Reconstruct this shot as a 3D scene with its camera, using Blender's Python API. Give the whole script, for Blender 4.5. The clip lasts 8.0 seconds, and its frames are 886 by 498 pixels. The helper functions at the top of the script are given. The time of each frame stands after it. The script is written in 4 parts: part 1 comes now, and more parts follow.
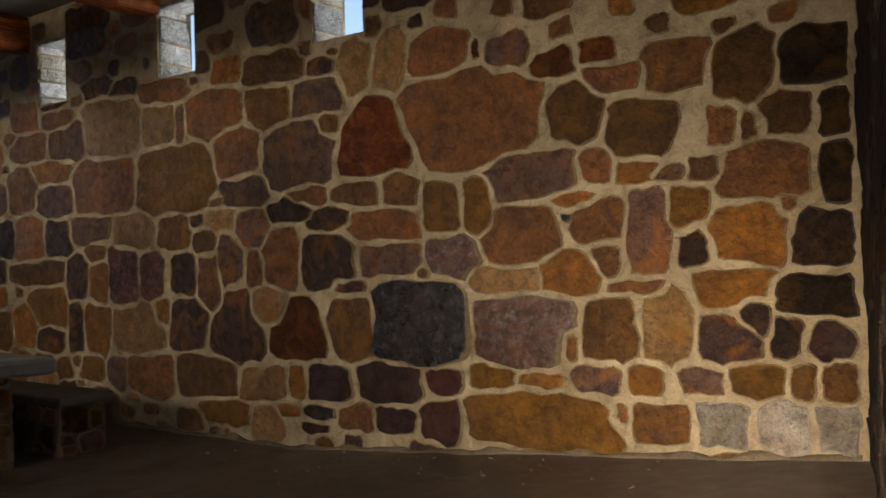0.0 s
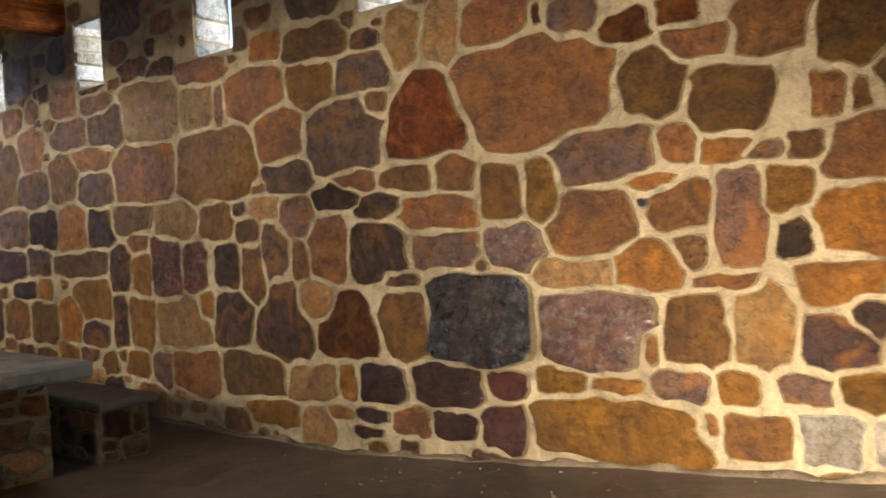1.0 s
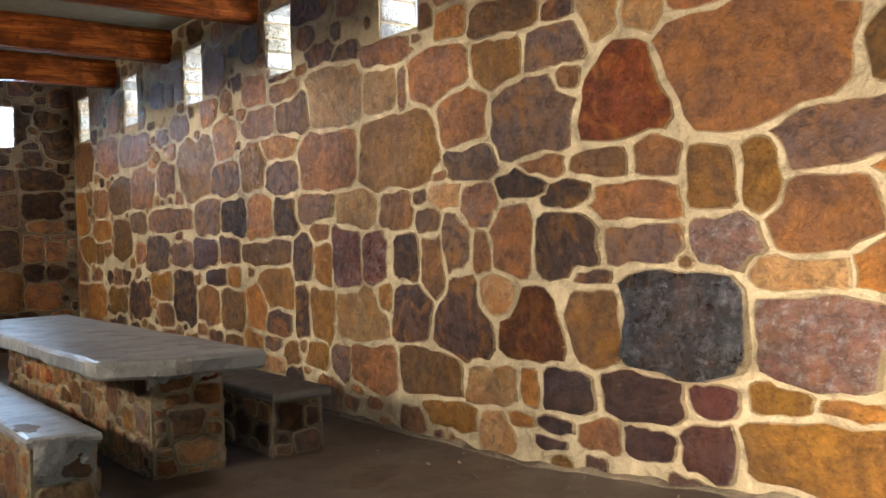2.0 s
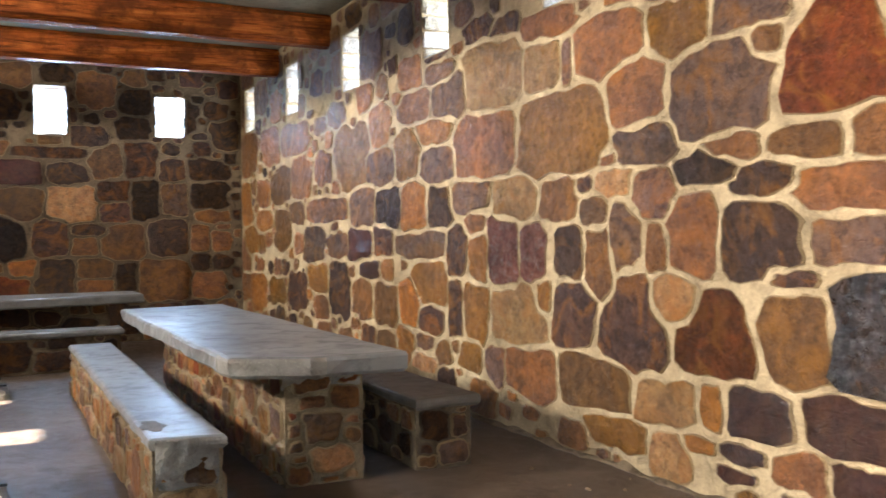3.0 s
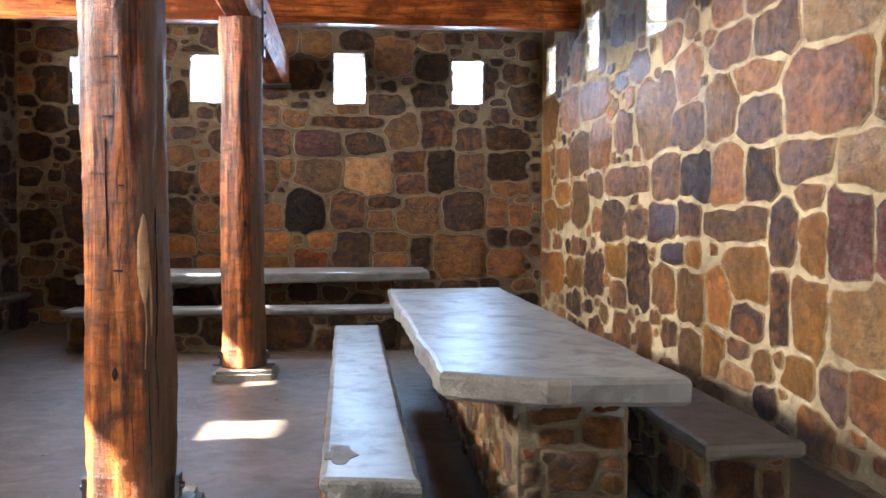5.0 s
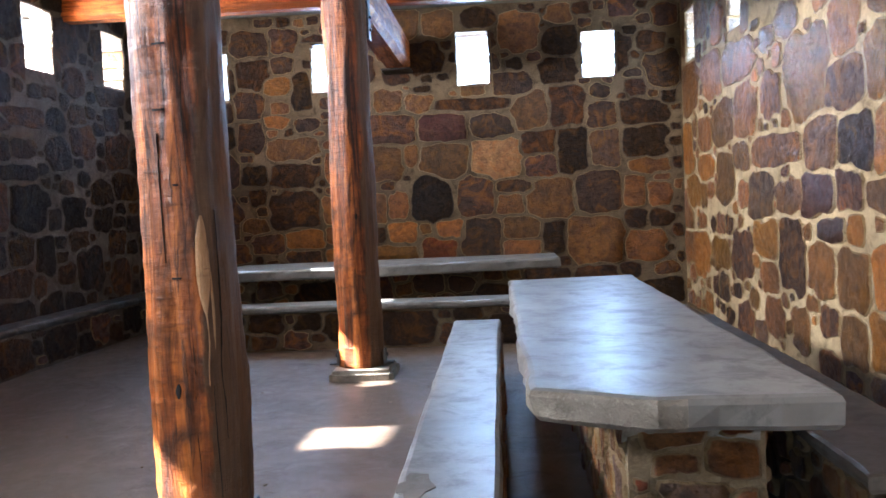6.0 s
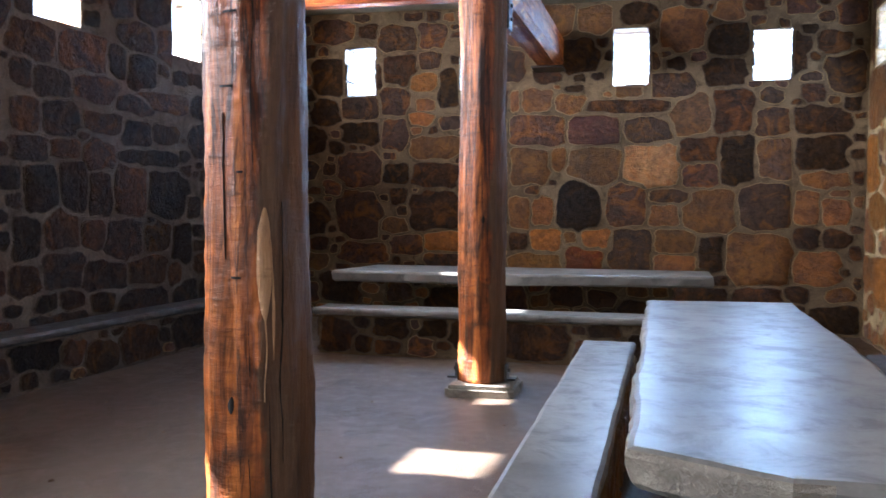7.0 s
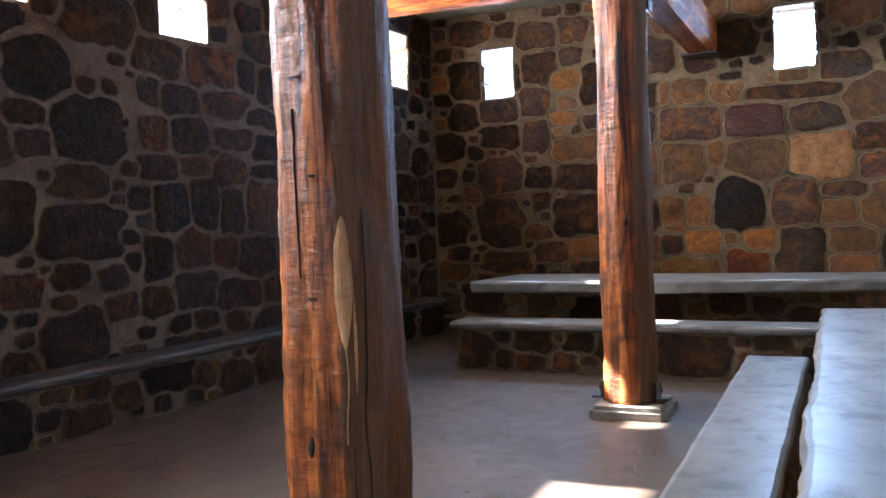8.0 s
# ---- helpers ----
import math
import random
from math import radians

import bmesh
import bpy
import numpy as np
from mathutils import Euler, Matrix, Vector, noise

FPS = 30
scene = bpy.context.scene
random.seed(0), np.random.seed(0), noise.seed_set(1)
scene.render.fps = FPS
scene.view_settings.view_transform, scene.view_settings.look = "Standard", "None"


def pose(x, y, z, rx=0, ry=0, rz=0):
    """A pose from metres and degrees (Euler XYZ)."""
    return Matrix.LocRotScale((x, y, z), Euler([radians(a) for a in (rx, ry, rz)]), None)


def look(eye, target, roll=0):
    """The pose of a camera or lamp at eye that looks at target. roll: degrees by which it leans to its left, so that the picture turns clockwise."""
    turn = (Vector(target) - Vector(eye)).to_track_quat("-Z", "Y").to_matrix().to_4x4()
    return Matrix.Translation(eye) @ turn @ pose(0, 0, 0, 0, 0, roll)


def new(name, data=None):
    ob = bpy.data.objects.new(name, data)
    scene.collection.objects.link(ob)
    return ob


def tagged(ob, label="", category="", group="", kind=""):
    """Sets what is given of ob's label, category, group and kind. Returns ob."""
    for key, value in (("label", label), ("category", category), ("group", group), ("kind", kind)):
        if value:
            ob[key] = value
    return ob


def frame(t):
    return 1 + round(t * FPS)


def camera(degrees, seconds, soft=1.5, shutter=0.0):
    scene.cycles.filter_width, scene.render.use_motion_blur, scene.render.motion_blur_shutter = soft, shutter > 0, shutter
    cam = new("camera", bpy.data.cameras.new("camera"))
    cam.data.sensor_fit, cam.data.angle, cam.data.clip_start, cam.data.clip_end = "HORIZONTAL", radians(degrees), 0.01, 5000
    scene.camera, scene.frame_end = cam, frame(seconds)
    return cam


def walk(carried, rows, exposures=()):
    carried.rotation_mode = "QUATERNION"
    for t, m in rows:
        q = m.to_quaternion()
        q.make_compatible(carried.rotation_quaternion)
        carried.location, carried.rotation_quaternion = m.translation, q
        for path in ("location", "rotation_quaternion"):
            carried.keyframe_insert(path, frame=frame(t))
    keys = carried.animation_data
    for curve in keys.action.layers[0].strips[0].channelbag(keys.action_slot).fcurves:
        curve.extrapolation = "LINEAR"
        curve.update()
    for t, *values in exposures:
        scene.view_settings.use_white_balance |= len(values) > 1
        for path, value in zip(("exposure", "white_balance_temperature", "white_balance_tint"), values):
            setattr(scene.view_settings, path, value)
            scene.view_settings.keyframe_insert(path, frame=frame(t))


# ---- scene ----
cam = camera(52.5, 8.0, 1.5, 0.2)
PATH = [
    (0, (0.755, 0.948, 1.346), (-0.432, 2.557, 1.367), -1.7),
    (0.5, (0.584, 1.159, 1.423), (-0.535, 2.816, 1.398), -3.4),
    (1, (0.419, 1.393, 1.477), (-0.872, 2.919, 1.433), -2.9),
    (1.5, (0.248, 1.624, 1.479), (-1.224, 2.978, 1.449), -0.8),
    (1.7, (0.176, 1.688, 1.451), (-1.355, 2.975, 1.42), -1.1),
    (2.8, (-0.372, 2.106, 1.386), (-2.087, 3.135, 1.372), -1.2),
    (3, (-0.475, 2.201, 1.384), (-2.256, 3.111, 1.358), -0.7),
    (3.5, (-0.722, 2.434, 1.395), (-2.586, 3.159, 1.36), -0.2),
    (4, (-1.071, 2.604, 1.379), (-2.981, 3.194, 1.321), -0.9),
    (4.5, (-1.394, 2.764, 1.372), (-3.341, 3.218, 1.298), -1.7),
    (5, (-1.695, 2.967, 1.379), (-3.682, 3.181, 1.303), 0.1),
    (5.2, (-1.838, 3.06, 1.404), (-3.831, 3.196, 1.322), -0.9),
    (6.3, (-2.397, 3.291, 1.384), (-4.383, 3.082, 1.274), -1.7),
    (6.5, (-2.537, 3.322, 1.365), (-4.516, 3.056, 1.258), -0.9),
    (7, (-2.821, 3.422, 1.381), (-4.761, 2.944, 1.291), 0.4),
    (7.5, (-3.108, 3.444, 1.355), (-4.996, 2.788, 1.277), -0.3),
    (8, (-3.373, 3.428, 1.365), (-5.2, 2.617, 1.297), -1.8),
]
EXPOSURES = [(0.0, 1.7, 6500, 12), (0.4, 2.1, 6450, 10), (0.7, 2.65, 6450, 10), (1.0, 3.05, 6450, 10), (1.5, 3.35, 6350, 10), (2.4, 4.0, 6250, 11), (3.0, 4.25, 6150, 12), (5.2, 4.45, 5850, 12), (6.6, 4.25, 5550, 14), (8.0, 4.3, 5600, 14)]
walk(cam, [(t, look(eye, target, roll)) for t, eye, target, roll in PATH], EXPOSURES)

# ---- daylight ----
SUN_UP, SUN_SIDE = 39.3, 1.0
world = bpy.data.worlds.new("sky")
scene.world = world
world.use_nodes = True
wn = world.node_tree
sky = wn.nodes.new("ShaderNodeTexSky")
sky.sky_type = "NISHITA"
sky.sun_disc = False
sky.sun_elevation, sky.sun_rotation = radians(SUN_UP), radians(180 - SUN_SIDE)
wn.links.new(sky.outputs["Color"], wn.nodes["Background"].inputs["Color"])
wn.nodes["Background"].inputs["Strength"].default_value = 0.07

sun_data = bpy.data.lights.new("sun", "SUN")
sun_data.energy, sun_data.angle, sun_data.color = 5.0, radians(0.9), (1.0, 0.93, 0.82)
sun = new("sun", sun_data)
sun.matrix_world = look((30 * math.sin(radians(SUN_SIDE)), -30 * math.cos(radians(SUN_SIDE)), 30 * math.tan(radians(SUN_UP))), (0, 0, 0))


def skylight(name, m, wide, high, watts, colour, spread=180):
    """The sky's light in an opening."""
    d = bpy.data.lights.new(name, "AREA")
    d.shape, d.size, d.size_y, d.energy, d.color = "RECTANGLE", wide, high, watts, colour
    d.spread = radians(spread)
    ob = new(name, d)
    ob.matrix_world = m
    return ob


skylight("entrance_daylight", look((0.95, 1.3, 1.75), (-1.2, 5.5, 1.45)), 2.6, 2.2, 8.5, (1.0, 0.92, 0.82), 72)
skylight("threshold_daylight", look((0.5, 3.0, 0.7), (-0.6, 5.5, 0.25)), 0.8, 0.8, 11, (1.0, 0.88, 0.72), 75)


for x in (-12.6, -11.02, -9.17, -7.45, -5.62, -3.9):
    y = -1.12 - 0.0524 * (x + 13.43) - 0.28
    skylight("slit_daylight", look((x, y, 3.18), (x - 0.05, y + 3, 2.85)), 0.48, 0.6, 11.0 if x > -12 else 1.5, (1.0, 0.94, 0.85), 130)
for y in (4.55, 3.02, 1.2, -0.26):
    skylight("window_daylight", look((-13.74, y, 3.1), (-10, y, 2.2)), 0.4, 0.58, 3.6, (0.48, 0.72, 1.0))

for x in (-12.93, -11.0, -9.05, -7.13, -5.28, -3.5, -1.82):
    skylight("slit_daylight", look((x, 5.87, 3.22), (x, 2.0, 2.4)), 0.44, 0.56, 0.9, (0.82, 0.92, 1.0))


# ---- materials ----
def material(name, rough=0.6, gloss=0.5):
    m = bpy.data.materials.new(name)
    m.use_nodes = True
    t = m.node_tree
    b = t.nodes["Principled BSDF"]
    b.inputs["Roughness"].default_value = rough
    b.inputs["Specular IOR Level"].default_value = gloss
    return m, t, b


def node(t, kind, **inputs):
    n = t.nodes.new(kind)
    for key, value in inputs.items():
        n.inputs[key.replace("_", " ")].default_value = value
    return n


def coords(t, scale=(1, 1, 1), space="Object", shift=None):
    c, mp = t.nodes.new("ShaderNodeTexCoord"), t.nodes.new("ShaderNodeMapping")
    t.links.new(c.outputs[space], mp.inputs["Vector"])
    mp.inputs["Scale"].default_value = scale
    if shift is not None:
        t.links.new(shift, mp.inputs["Location"])
    return mp.outputs["Vector"]


def noise_of(t, vec, scale, detail=5.0, rough=0.6, distort=0.0):
    n = node(t, "ShaderNodeTexNoise", Scale=scale, Detail=detail, Roughness=rough, Distortion=distort)
    t.links.new(vec, n.inputs["Vector"])
    return n.outputs["Fac"]


def ramp(t, fac, stops):
    r = t.nodes.new("ShaderNodeValToRGB")
    while len(r.color_ramp.elements) < len(stops):
        r.color_ramp.elements.new(0.5)
    for e, (p, c) in zip(r.color_ramp.elements, stops):
        e.position, e.color = p, (*c, 1) if len(c) == 3 else c
    t.links.new(fac, r.inputs["Fac"])
    return r.outputs["Color"]


def mix(t, fac, a, b, mode="MIX"):
    n = t.nodes.new("ShaderNodeMix")
    n.data_type, n.blend_type = "RGBA", mode
    for sock, v in ((n.inputs[0], fac), (n.inputs[6], a), (n.inputs[7], b)):
        if isinstance(v, bpy.types.NodeSocket):
            t.links.new(v, sock)
        else:
            sock.default_value = v if isinstance(v, (int, float)) else (*v, 1)
    return n.outputs[2]


def remap(t, v, lo, hi, a, b):
    n = t.nodes.new("ShaderNodeMapRange")
    t.links.new(v, n.inputs["Value"])
    for key, x in zip(("From Min", "From Max", "To Min", "To Max"), (lo, hi, a, b)):
        n.inputs[key].default_value = x
    return n.outputs["Result"]


def relief(t, b, height, strength, distance):
    n = node(t, "ShaderNodeBump", Strength=strength, Distance=distance)
    t.links.new(height, n.inputs["Height"])
    t.links.new(n.outputs["Normal"], b.inputs["Normal"])


def stone_material(name, main, other, pits=0.5, rough=(0.36, 0.64), salt_glare=0.0, smeared=(0.44, 0.31, 0.155), gloss=0.25, rust=0.6, wet=0.0):
    """Lacquered quarry stone: mottled in two colours, each block a little different."""
    m, t, b = material(name, gloss=0.5 if rough[0] < 0.25 else gloss)
    info = t.nodes.new("ShaderNodeObjectInfo")
    geo = t.nodes.new("ShaderNodeNewGeometry")
    add = t.nodes.new("ShaderNodeMath")
    t.links.new(info.outputs["Random"], add.inputs[0])
    t.links.new(geo.outputs["Random Per Island"], add.inputs[1])
    wr = t.nodes.new("ShaderNodeMath")
    wr.operation = "FRACT"
    t.links.new(add.outputs[0], wr.inputs[0])
    rnd = wr.outputs[0]
    v = coords(t)
    big = noise_of(t, v, 3.2, 5, 0.65, 0.9)
    fine = noise_of(t, v, 46, 8, 0.75)
    mid = noise_of(t, v, 12, 7, 0.7, 0.5)
    c = mix(t, remap(t, big, 0.4, 0.62, 0, 1), main, other)
    c = mix(t, remap(t, mid, 0.5, 0.6, 0, 0.7), c, [x * 0.42 for x in main])
    c = mix(t, remap(t, mid, 0.46, 0.3, 0, 0.55), c, [min(0.8, x * 1.7) for x in main])
    c = mix(t, remap(t, fine, 0.53, 0.64, 0.0, 0.6), c, [x * 0.3 for x in other])
    c = mix(t, remap(t, fine, 0.42, 0.3, 0.0, 0.55), c, [min(0.8, x * 1.9) for x in main])
    iron = noise_of(t, v, 4.2, 6, 0.6, 1.4)
    c = mix(t, remap(t, iron, 0.5, 0.66, 0, rust), c, (0.46, 0.185, 0.028))
    c = mix(t, remap(t, iron, 0.45, 0.32, 0, 0.5 * rust), c, (0.13, 0.075, 0.05))
    hsv = t.nodes.new("ShaderNodeHueSaturation")
    t.links.new(remap(t, rnd, 0, 1, 0.49, 0.508), hsv.inputs["Hue"])
    t.links.new(remap(t, rnd, 0, 1, 1.35, 0.6), hsv.inputs["Value"])
    t.links.new(c, hsv.inputs["Color"])
    c = hsv.outputs["Color"]
    if salt_glare:
        # White blots: mineral crust, and on p and k also painted glare.
        glare_crust = noise_of(t, v, 17, 9, 0.78, 0.15)
        c = mix(t, remap(t, glare_crust, 0.5, 0.66, 0, salt_glare), c, (0.62, 0.6, 0.58))
    edge = t.nodes.new("ShaderNodeAttribute")
    edge.attribute_name = "rim"
    smear = t.nodes.new("ShaderNodeMath")
    smear.operation = "MULTIPLY_ADD"
    smear.inputs[1].default_value = 1.0
    t.links.new(edge.outputs["Fac"], smear.inputs[0])
    t.links.new(noise_of(t, v, 11, 7, 0.75, 0.6), smear.inputs[2])
    c = mix(t, remap(t, smear.outputs[0], 0.99, 1.2, 0, 0.85), c, smeared)
    dirt = noise_of(t, v, 0.9, 4, 0.6)
    c = mix(t, remap(t, dirt, 0.5, 0.75, 0, 0.45), c, (0.03, 0.02, 0.014))
    t.links.new(c, b.inputs["Base Color"])
    t.links.new(remap(t, mid, 0.3, 0.7, rough[0], rough[1]), b.inputs["Roughness"])
    h = t.nodes.new("ShaderNodeMath")
    h.operation = "MULTIPLY_ADD"
    h.inputs[1].default_value = 0.4
    t.links.new(fine, h.inputs[0])
    pit = remap(t, noise_of(t, v, 20, 6, 0.7, 0.8), 0.42, 0.6, 0.0, -0.55 * pits)
    add2 = t.nodes.new("ShaderNodeMath")
    t.links.new(mid, add2.inputs[0])
    t.links.new(pit, add2.inputs[1])
    t.links.new(add2.outputs[0], h.inputs[2])
    relief(t, b, h.outputs[0], min(1.0, pits + 0.35), 0.07)
    if wet:
        b.inputs["Coat Weight"].default_value = wet
        b.inputs["Coat Roughness"].default_value = 0.16
        film = t.nodes.new("ShaderNodeBump")
        film.inputs["Distance"].default_value = 0.045
        t.links.new(noise_of(t, coords(t, (1, 1, 2.6)), 9, 4, 0.6, 0.6), film.inputs["Height"])
        t.links.new(film.outputs["Normal"], b.inputs["Coat Normal"])
    return m


STONES = {
    "o": stone_material("ochre_stone", (0.5, 0.205, 0.03), (0.3, 0.126, 0.034), 0.6, (0.3, 0.56), gloss=0.4),
    "b": stone_material("brown_stone", (0.33, 0.142, 0.04), (0.19, 0.09, 0.04), 0.6, (0.3, 0.56), gloss=0.4),
    "g": stone_material("grey_violet_stone", (0.18, 0.11, 0.085), (0.25, 0.125, 0.055), 0.6, gloss=0.3),
    "d": stone_material("dark_pitted_stone", (0.1, 0.058, 0.045), (0.16, 0.078, 0.042), 0.95, gloss=0.3),
    "t": stone_material("tan_stone", (0.46, 0.26, 0.1), (0.36, 0.175, 0.06), 0.5, (0.3, 0.56), gloss=0.4),
    "r": stone_material("red_lava_stone", (0.3, 0.075, 0.016), (0.16, 0.048, 0.018), 0.95),
    "m": stone_material("maroon_stone", (0.08, 0.024, 0.016), (0.115, 0.045, 0.026), 0.6, (0.3, 0.5), rust=0.1, wet=0.5),
    # p and k: part of the white blotting is painted shine.
    "p": stone_material("pinkish_glare_crusted_stone", (0.3, 0.13, 0.085), (0.2, 0.115, 0.075), 0.75, (0.3, 0.5), 0.4, rust=0.3, wet=1.0),
    "c": stone_material("crusted_pink_stone", (0.34, 0.12, 0.085), (0.2, 0.085, 0.06), 0.9, (0.4, 0.6), 0.35, rust=0.2),
    "k": stone_material("wet_black_stone", (0.022, 0.015, 0.013), (0.05, 0.03, 0.022), 0.75, (0.2, 0.4), 0.2, rust=0.12, wet=0.6),
    # Near-black tones: soot beside the entrance, shade painted in on the other walls.
    "s": stone_material("shade_and_soot_basalt", (0.04, 0.034, 0.034), (0.065, 0.042, 0.03), 0.8, (0.5, 0.7), 0.0, (0.12, 0.095, 0.07), 0.1, 0.1),
    "n": stone_material("shade_and_soot_brown_stone", (0.085, 0.044, 0.022), (0.045, 0.032, 0.028), 0.6, (0.5, 0.7), 0.0, (0.15, 0.115, 0.08), 0.12, 0.25),
    # Whitish jamb stone, whitened further to carry the slits' daylight glare.
    "l": stone_material("glare_whitened_stone", (0.72, 0.68, 0.62), (0.5, 0.44, 0.37), 0.7, (0.5, 0.7), 0.4, (0.7, 0.66, 0.6), rust=0.0),
    "w": stone_material("whitewashed_stone", (0.68, 0.58, 0.43), (0.5, 0.38, 0.25), 0.6, (0.4, 0.7), 0.4, (0.66, 0.56, 0.42), rust=0.15),
}


def mortar_material(name, light, dark):
    m, t, b = material(name, 0.85, 0.15)
    v = coords(t)
    n1, n2 = noise_of(t, v, 1.6, 5, 0.6), noise_of(t, v, 55, 6, 0.7)
    c = mix(t, remap(t, n1, 0.35, 0.7, 0, 1), light, dark)
    c = mix(t, remap(t, n2, 0.4, 0.7, 0, 0.4), c, [x * 0.5 for x in dark])
    n3 = noise_of(t, v, 5.5, 8, 0.75, 0.7)
    c = mix(t, remap(t, n3, 0.5, 0.64, 0, 0.7), c, [x * 0.42 for x in dark])
    c = mix(t, remap(t, n3, 0.44, 0.34, 0, 0.6), c, [min(0.75, x * 1.2) for x in light])
    t.links.new(c, b.inputs["Base Color"])
    relief(t, b, n2, 0.8, 0.03)
    return m


MORTAR = mortar_material("sandy_mortar", (0.56, 0.43, 0.25), (0.37, 0.27, 0.15))
MORTAR_MID = mortar_material("mid_brown_mortar", (0.42, 0.32, 0.19), (0.24, 0.175, 0.1))
# Darker mortar: soot on the east wall, shade painted into the south one.
MORTAR_DARK = mortar_material("shade_and_soot_mortar", (0.2, 0.165, 0.13), (0.1, 0.08, 0.06))
# Dirt on the fillet; shade put into the west wall and the bases.
MORTAR_GREY = mortar_material("dirt_and_shade_mortar", (0.29, 0.215, 0.13), (0.13, 0.095, 0.06))


def concrete_material(name, light, dark, rough, blots=0.6, bump=0.35, gloss=0.5, deep=0.02, stains=0.0):
    m, t, b = material(name, gloss=gloss)
    v = coords(t)
    n1, n2, n3 = noise_of(t, v, 1.3, 6, 0.65, 0.8), noise_of(t, v, 9, 7, 0.7, 0.4), noise_of(t, v, 70, 5, 0.7)
    c = mix(t, remap(t, n1, 0.35, 0.68, 0, 1), light, dark)
    c = mix(t, remap(t, n2, 0.52, 0.72, 0, blots), c, [x * 0.55 for x in dark])
    c = mix(t, remap(t, n3, 0.55, 0.75, 0, 0.35), c, [min(1, x * 1.5) for x in light])
    wear = n2
    if stains:
        wear = noise_of(t, v, 4.5, 8, 0.72, 0.4)
        c = mix(t, remap(t, wear, 0.5, 0.64, 0, stains), c, [x * 0.45 for x in dark])
    t.links.new(c, b.inputs["Base Color"])
    t.links.new(remap(t, wear, 0.34, 0.66, rough[0], rough[1]), b.inputs["Roughness"])
    h = t.nodes.new("ShaderNodeMath")
    h.operation = "MULTIPLY_ADD"
    h.inputs[1].default_value = 0.25
    t.links.new(n3, h.inputs[0])
    t.links.new(n2, h.inputs[2])
    relief(t, b, h.outputs[0], bump, deep)
    return m


SLAB = concrete_material("smooth_grey_concrete", (0.22, 0.213, 0.2), (0.15, 0.146, 0.136), (0.29, 0.45), 0.25, 0.1, 0.42, 0.004, 0.6)
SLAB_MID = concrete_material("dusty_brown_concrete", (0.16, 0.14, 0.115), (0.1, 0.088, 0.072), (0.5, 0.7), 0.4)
# Darkened copy for the south ledge, with its shade put into the colour.
SLAB_DARK = concrete_material("shade_dark_concrete", (0.07, 0.062, 0.055), (0.04, 0.035, 0.03), (0.45, 0.7))
SLAB_EDGE = concrete_material("rough_whitish_cement", (0.38, 0.345, 0.285), (0.17, 0.15, 0.125), (0.6, 0.9), 0.7, 0.9, 0.3, 0.05)


def floor_material():
    """Screed worn through in flakes to a redder layer, dusty on top."""
    m, t, b = material("worn_dusty_floor", gloss=0.45)
    v = coords(t)
    n1, n2, n3 = noise_of(t, v, 0.7, 5, 0.6, 0.6), noise_of(t, v, 2.4, 9, 0.68, 0.5), noise_of(t, v, 60, 6, 0.7)
    n4 = noise_of(t, v, 8, 8, 0.7, 0.4)
    c = mix(t, remap(t, n1, 0.35, 0.65, 0, 1), (0.13, 0.094, 0.066), (0.075, 0.053, 0.038))
    worn = remap(t, n2, 0.55, 0.575, 0, 1)
    c = mix(t, worn, c, (0.08, 0.052, 0.036))
    c = mix(t, remap(t, n4, 0.6, 0.66, 0, 0.5), c, (0.24, 0.195, 0.145))
    c = mix(t, remap(t, n3, 0.5, 0.72, 0, 0.45), c, (0.075, 0.052, 0.038))
    t.links.new(c, b.inputs["Base Color"])
    t.links.new(remap(t, n4, 0.3, 0.7, 0.34, 0.55), b.inputs["Roughness"])
    h = t.nodes.new("ShaderNodeMath")
    h.operation = "MULTIPLY_ADD"
    h.inputs[1].default_value = -0.8
    t.links.new(worn, h.inputs[0])
    t.links.new(n3, h.inputs[2])
    relief(t, b, h.outputs[0], 0.5, 0.008)
    return m


FLOOR = floor_material()
CEILING = concrete_material("olive_grey_ceiling", (0.20, 0.18, 0.12), (0.15, 0.135, 0.095), (0.7, 0.9))


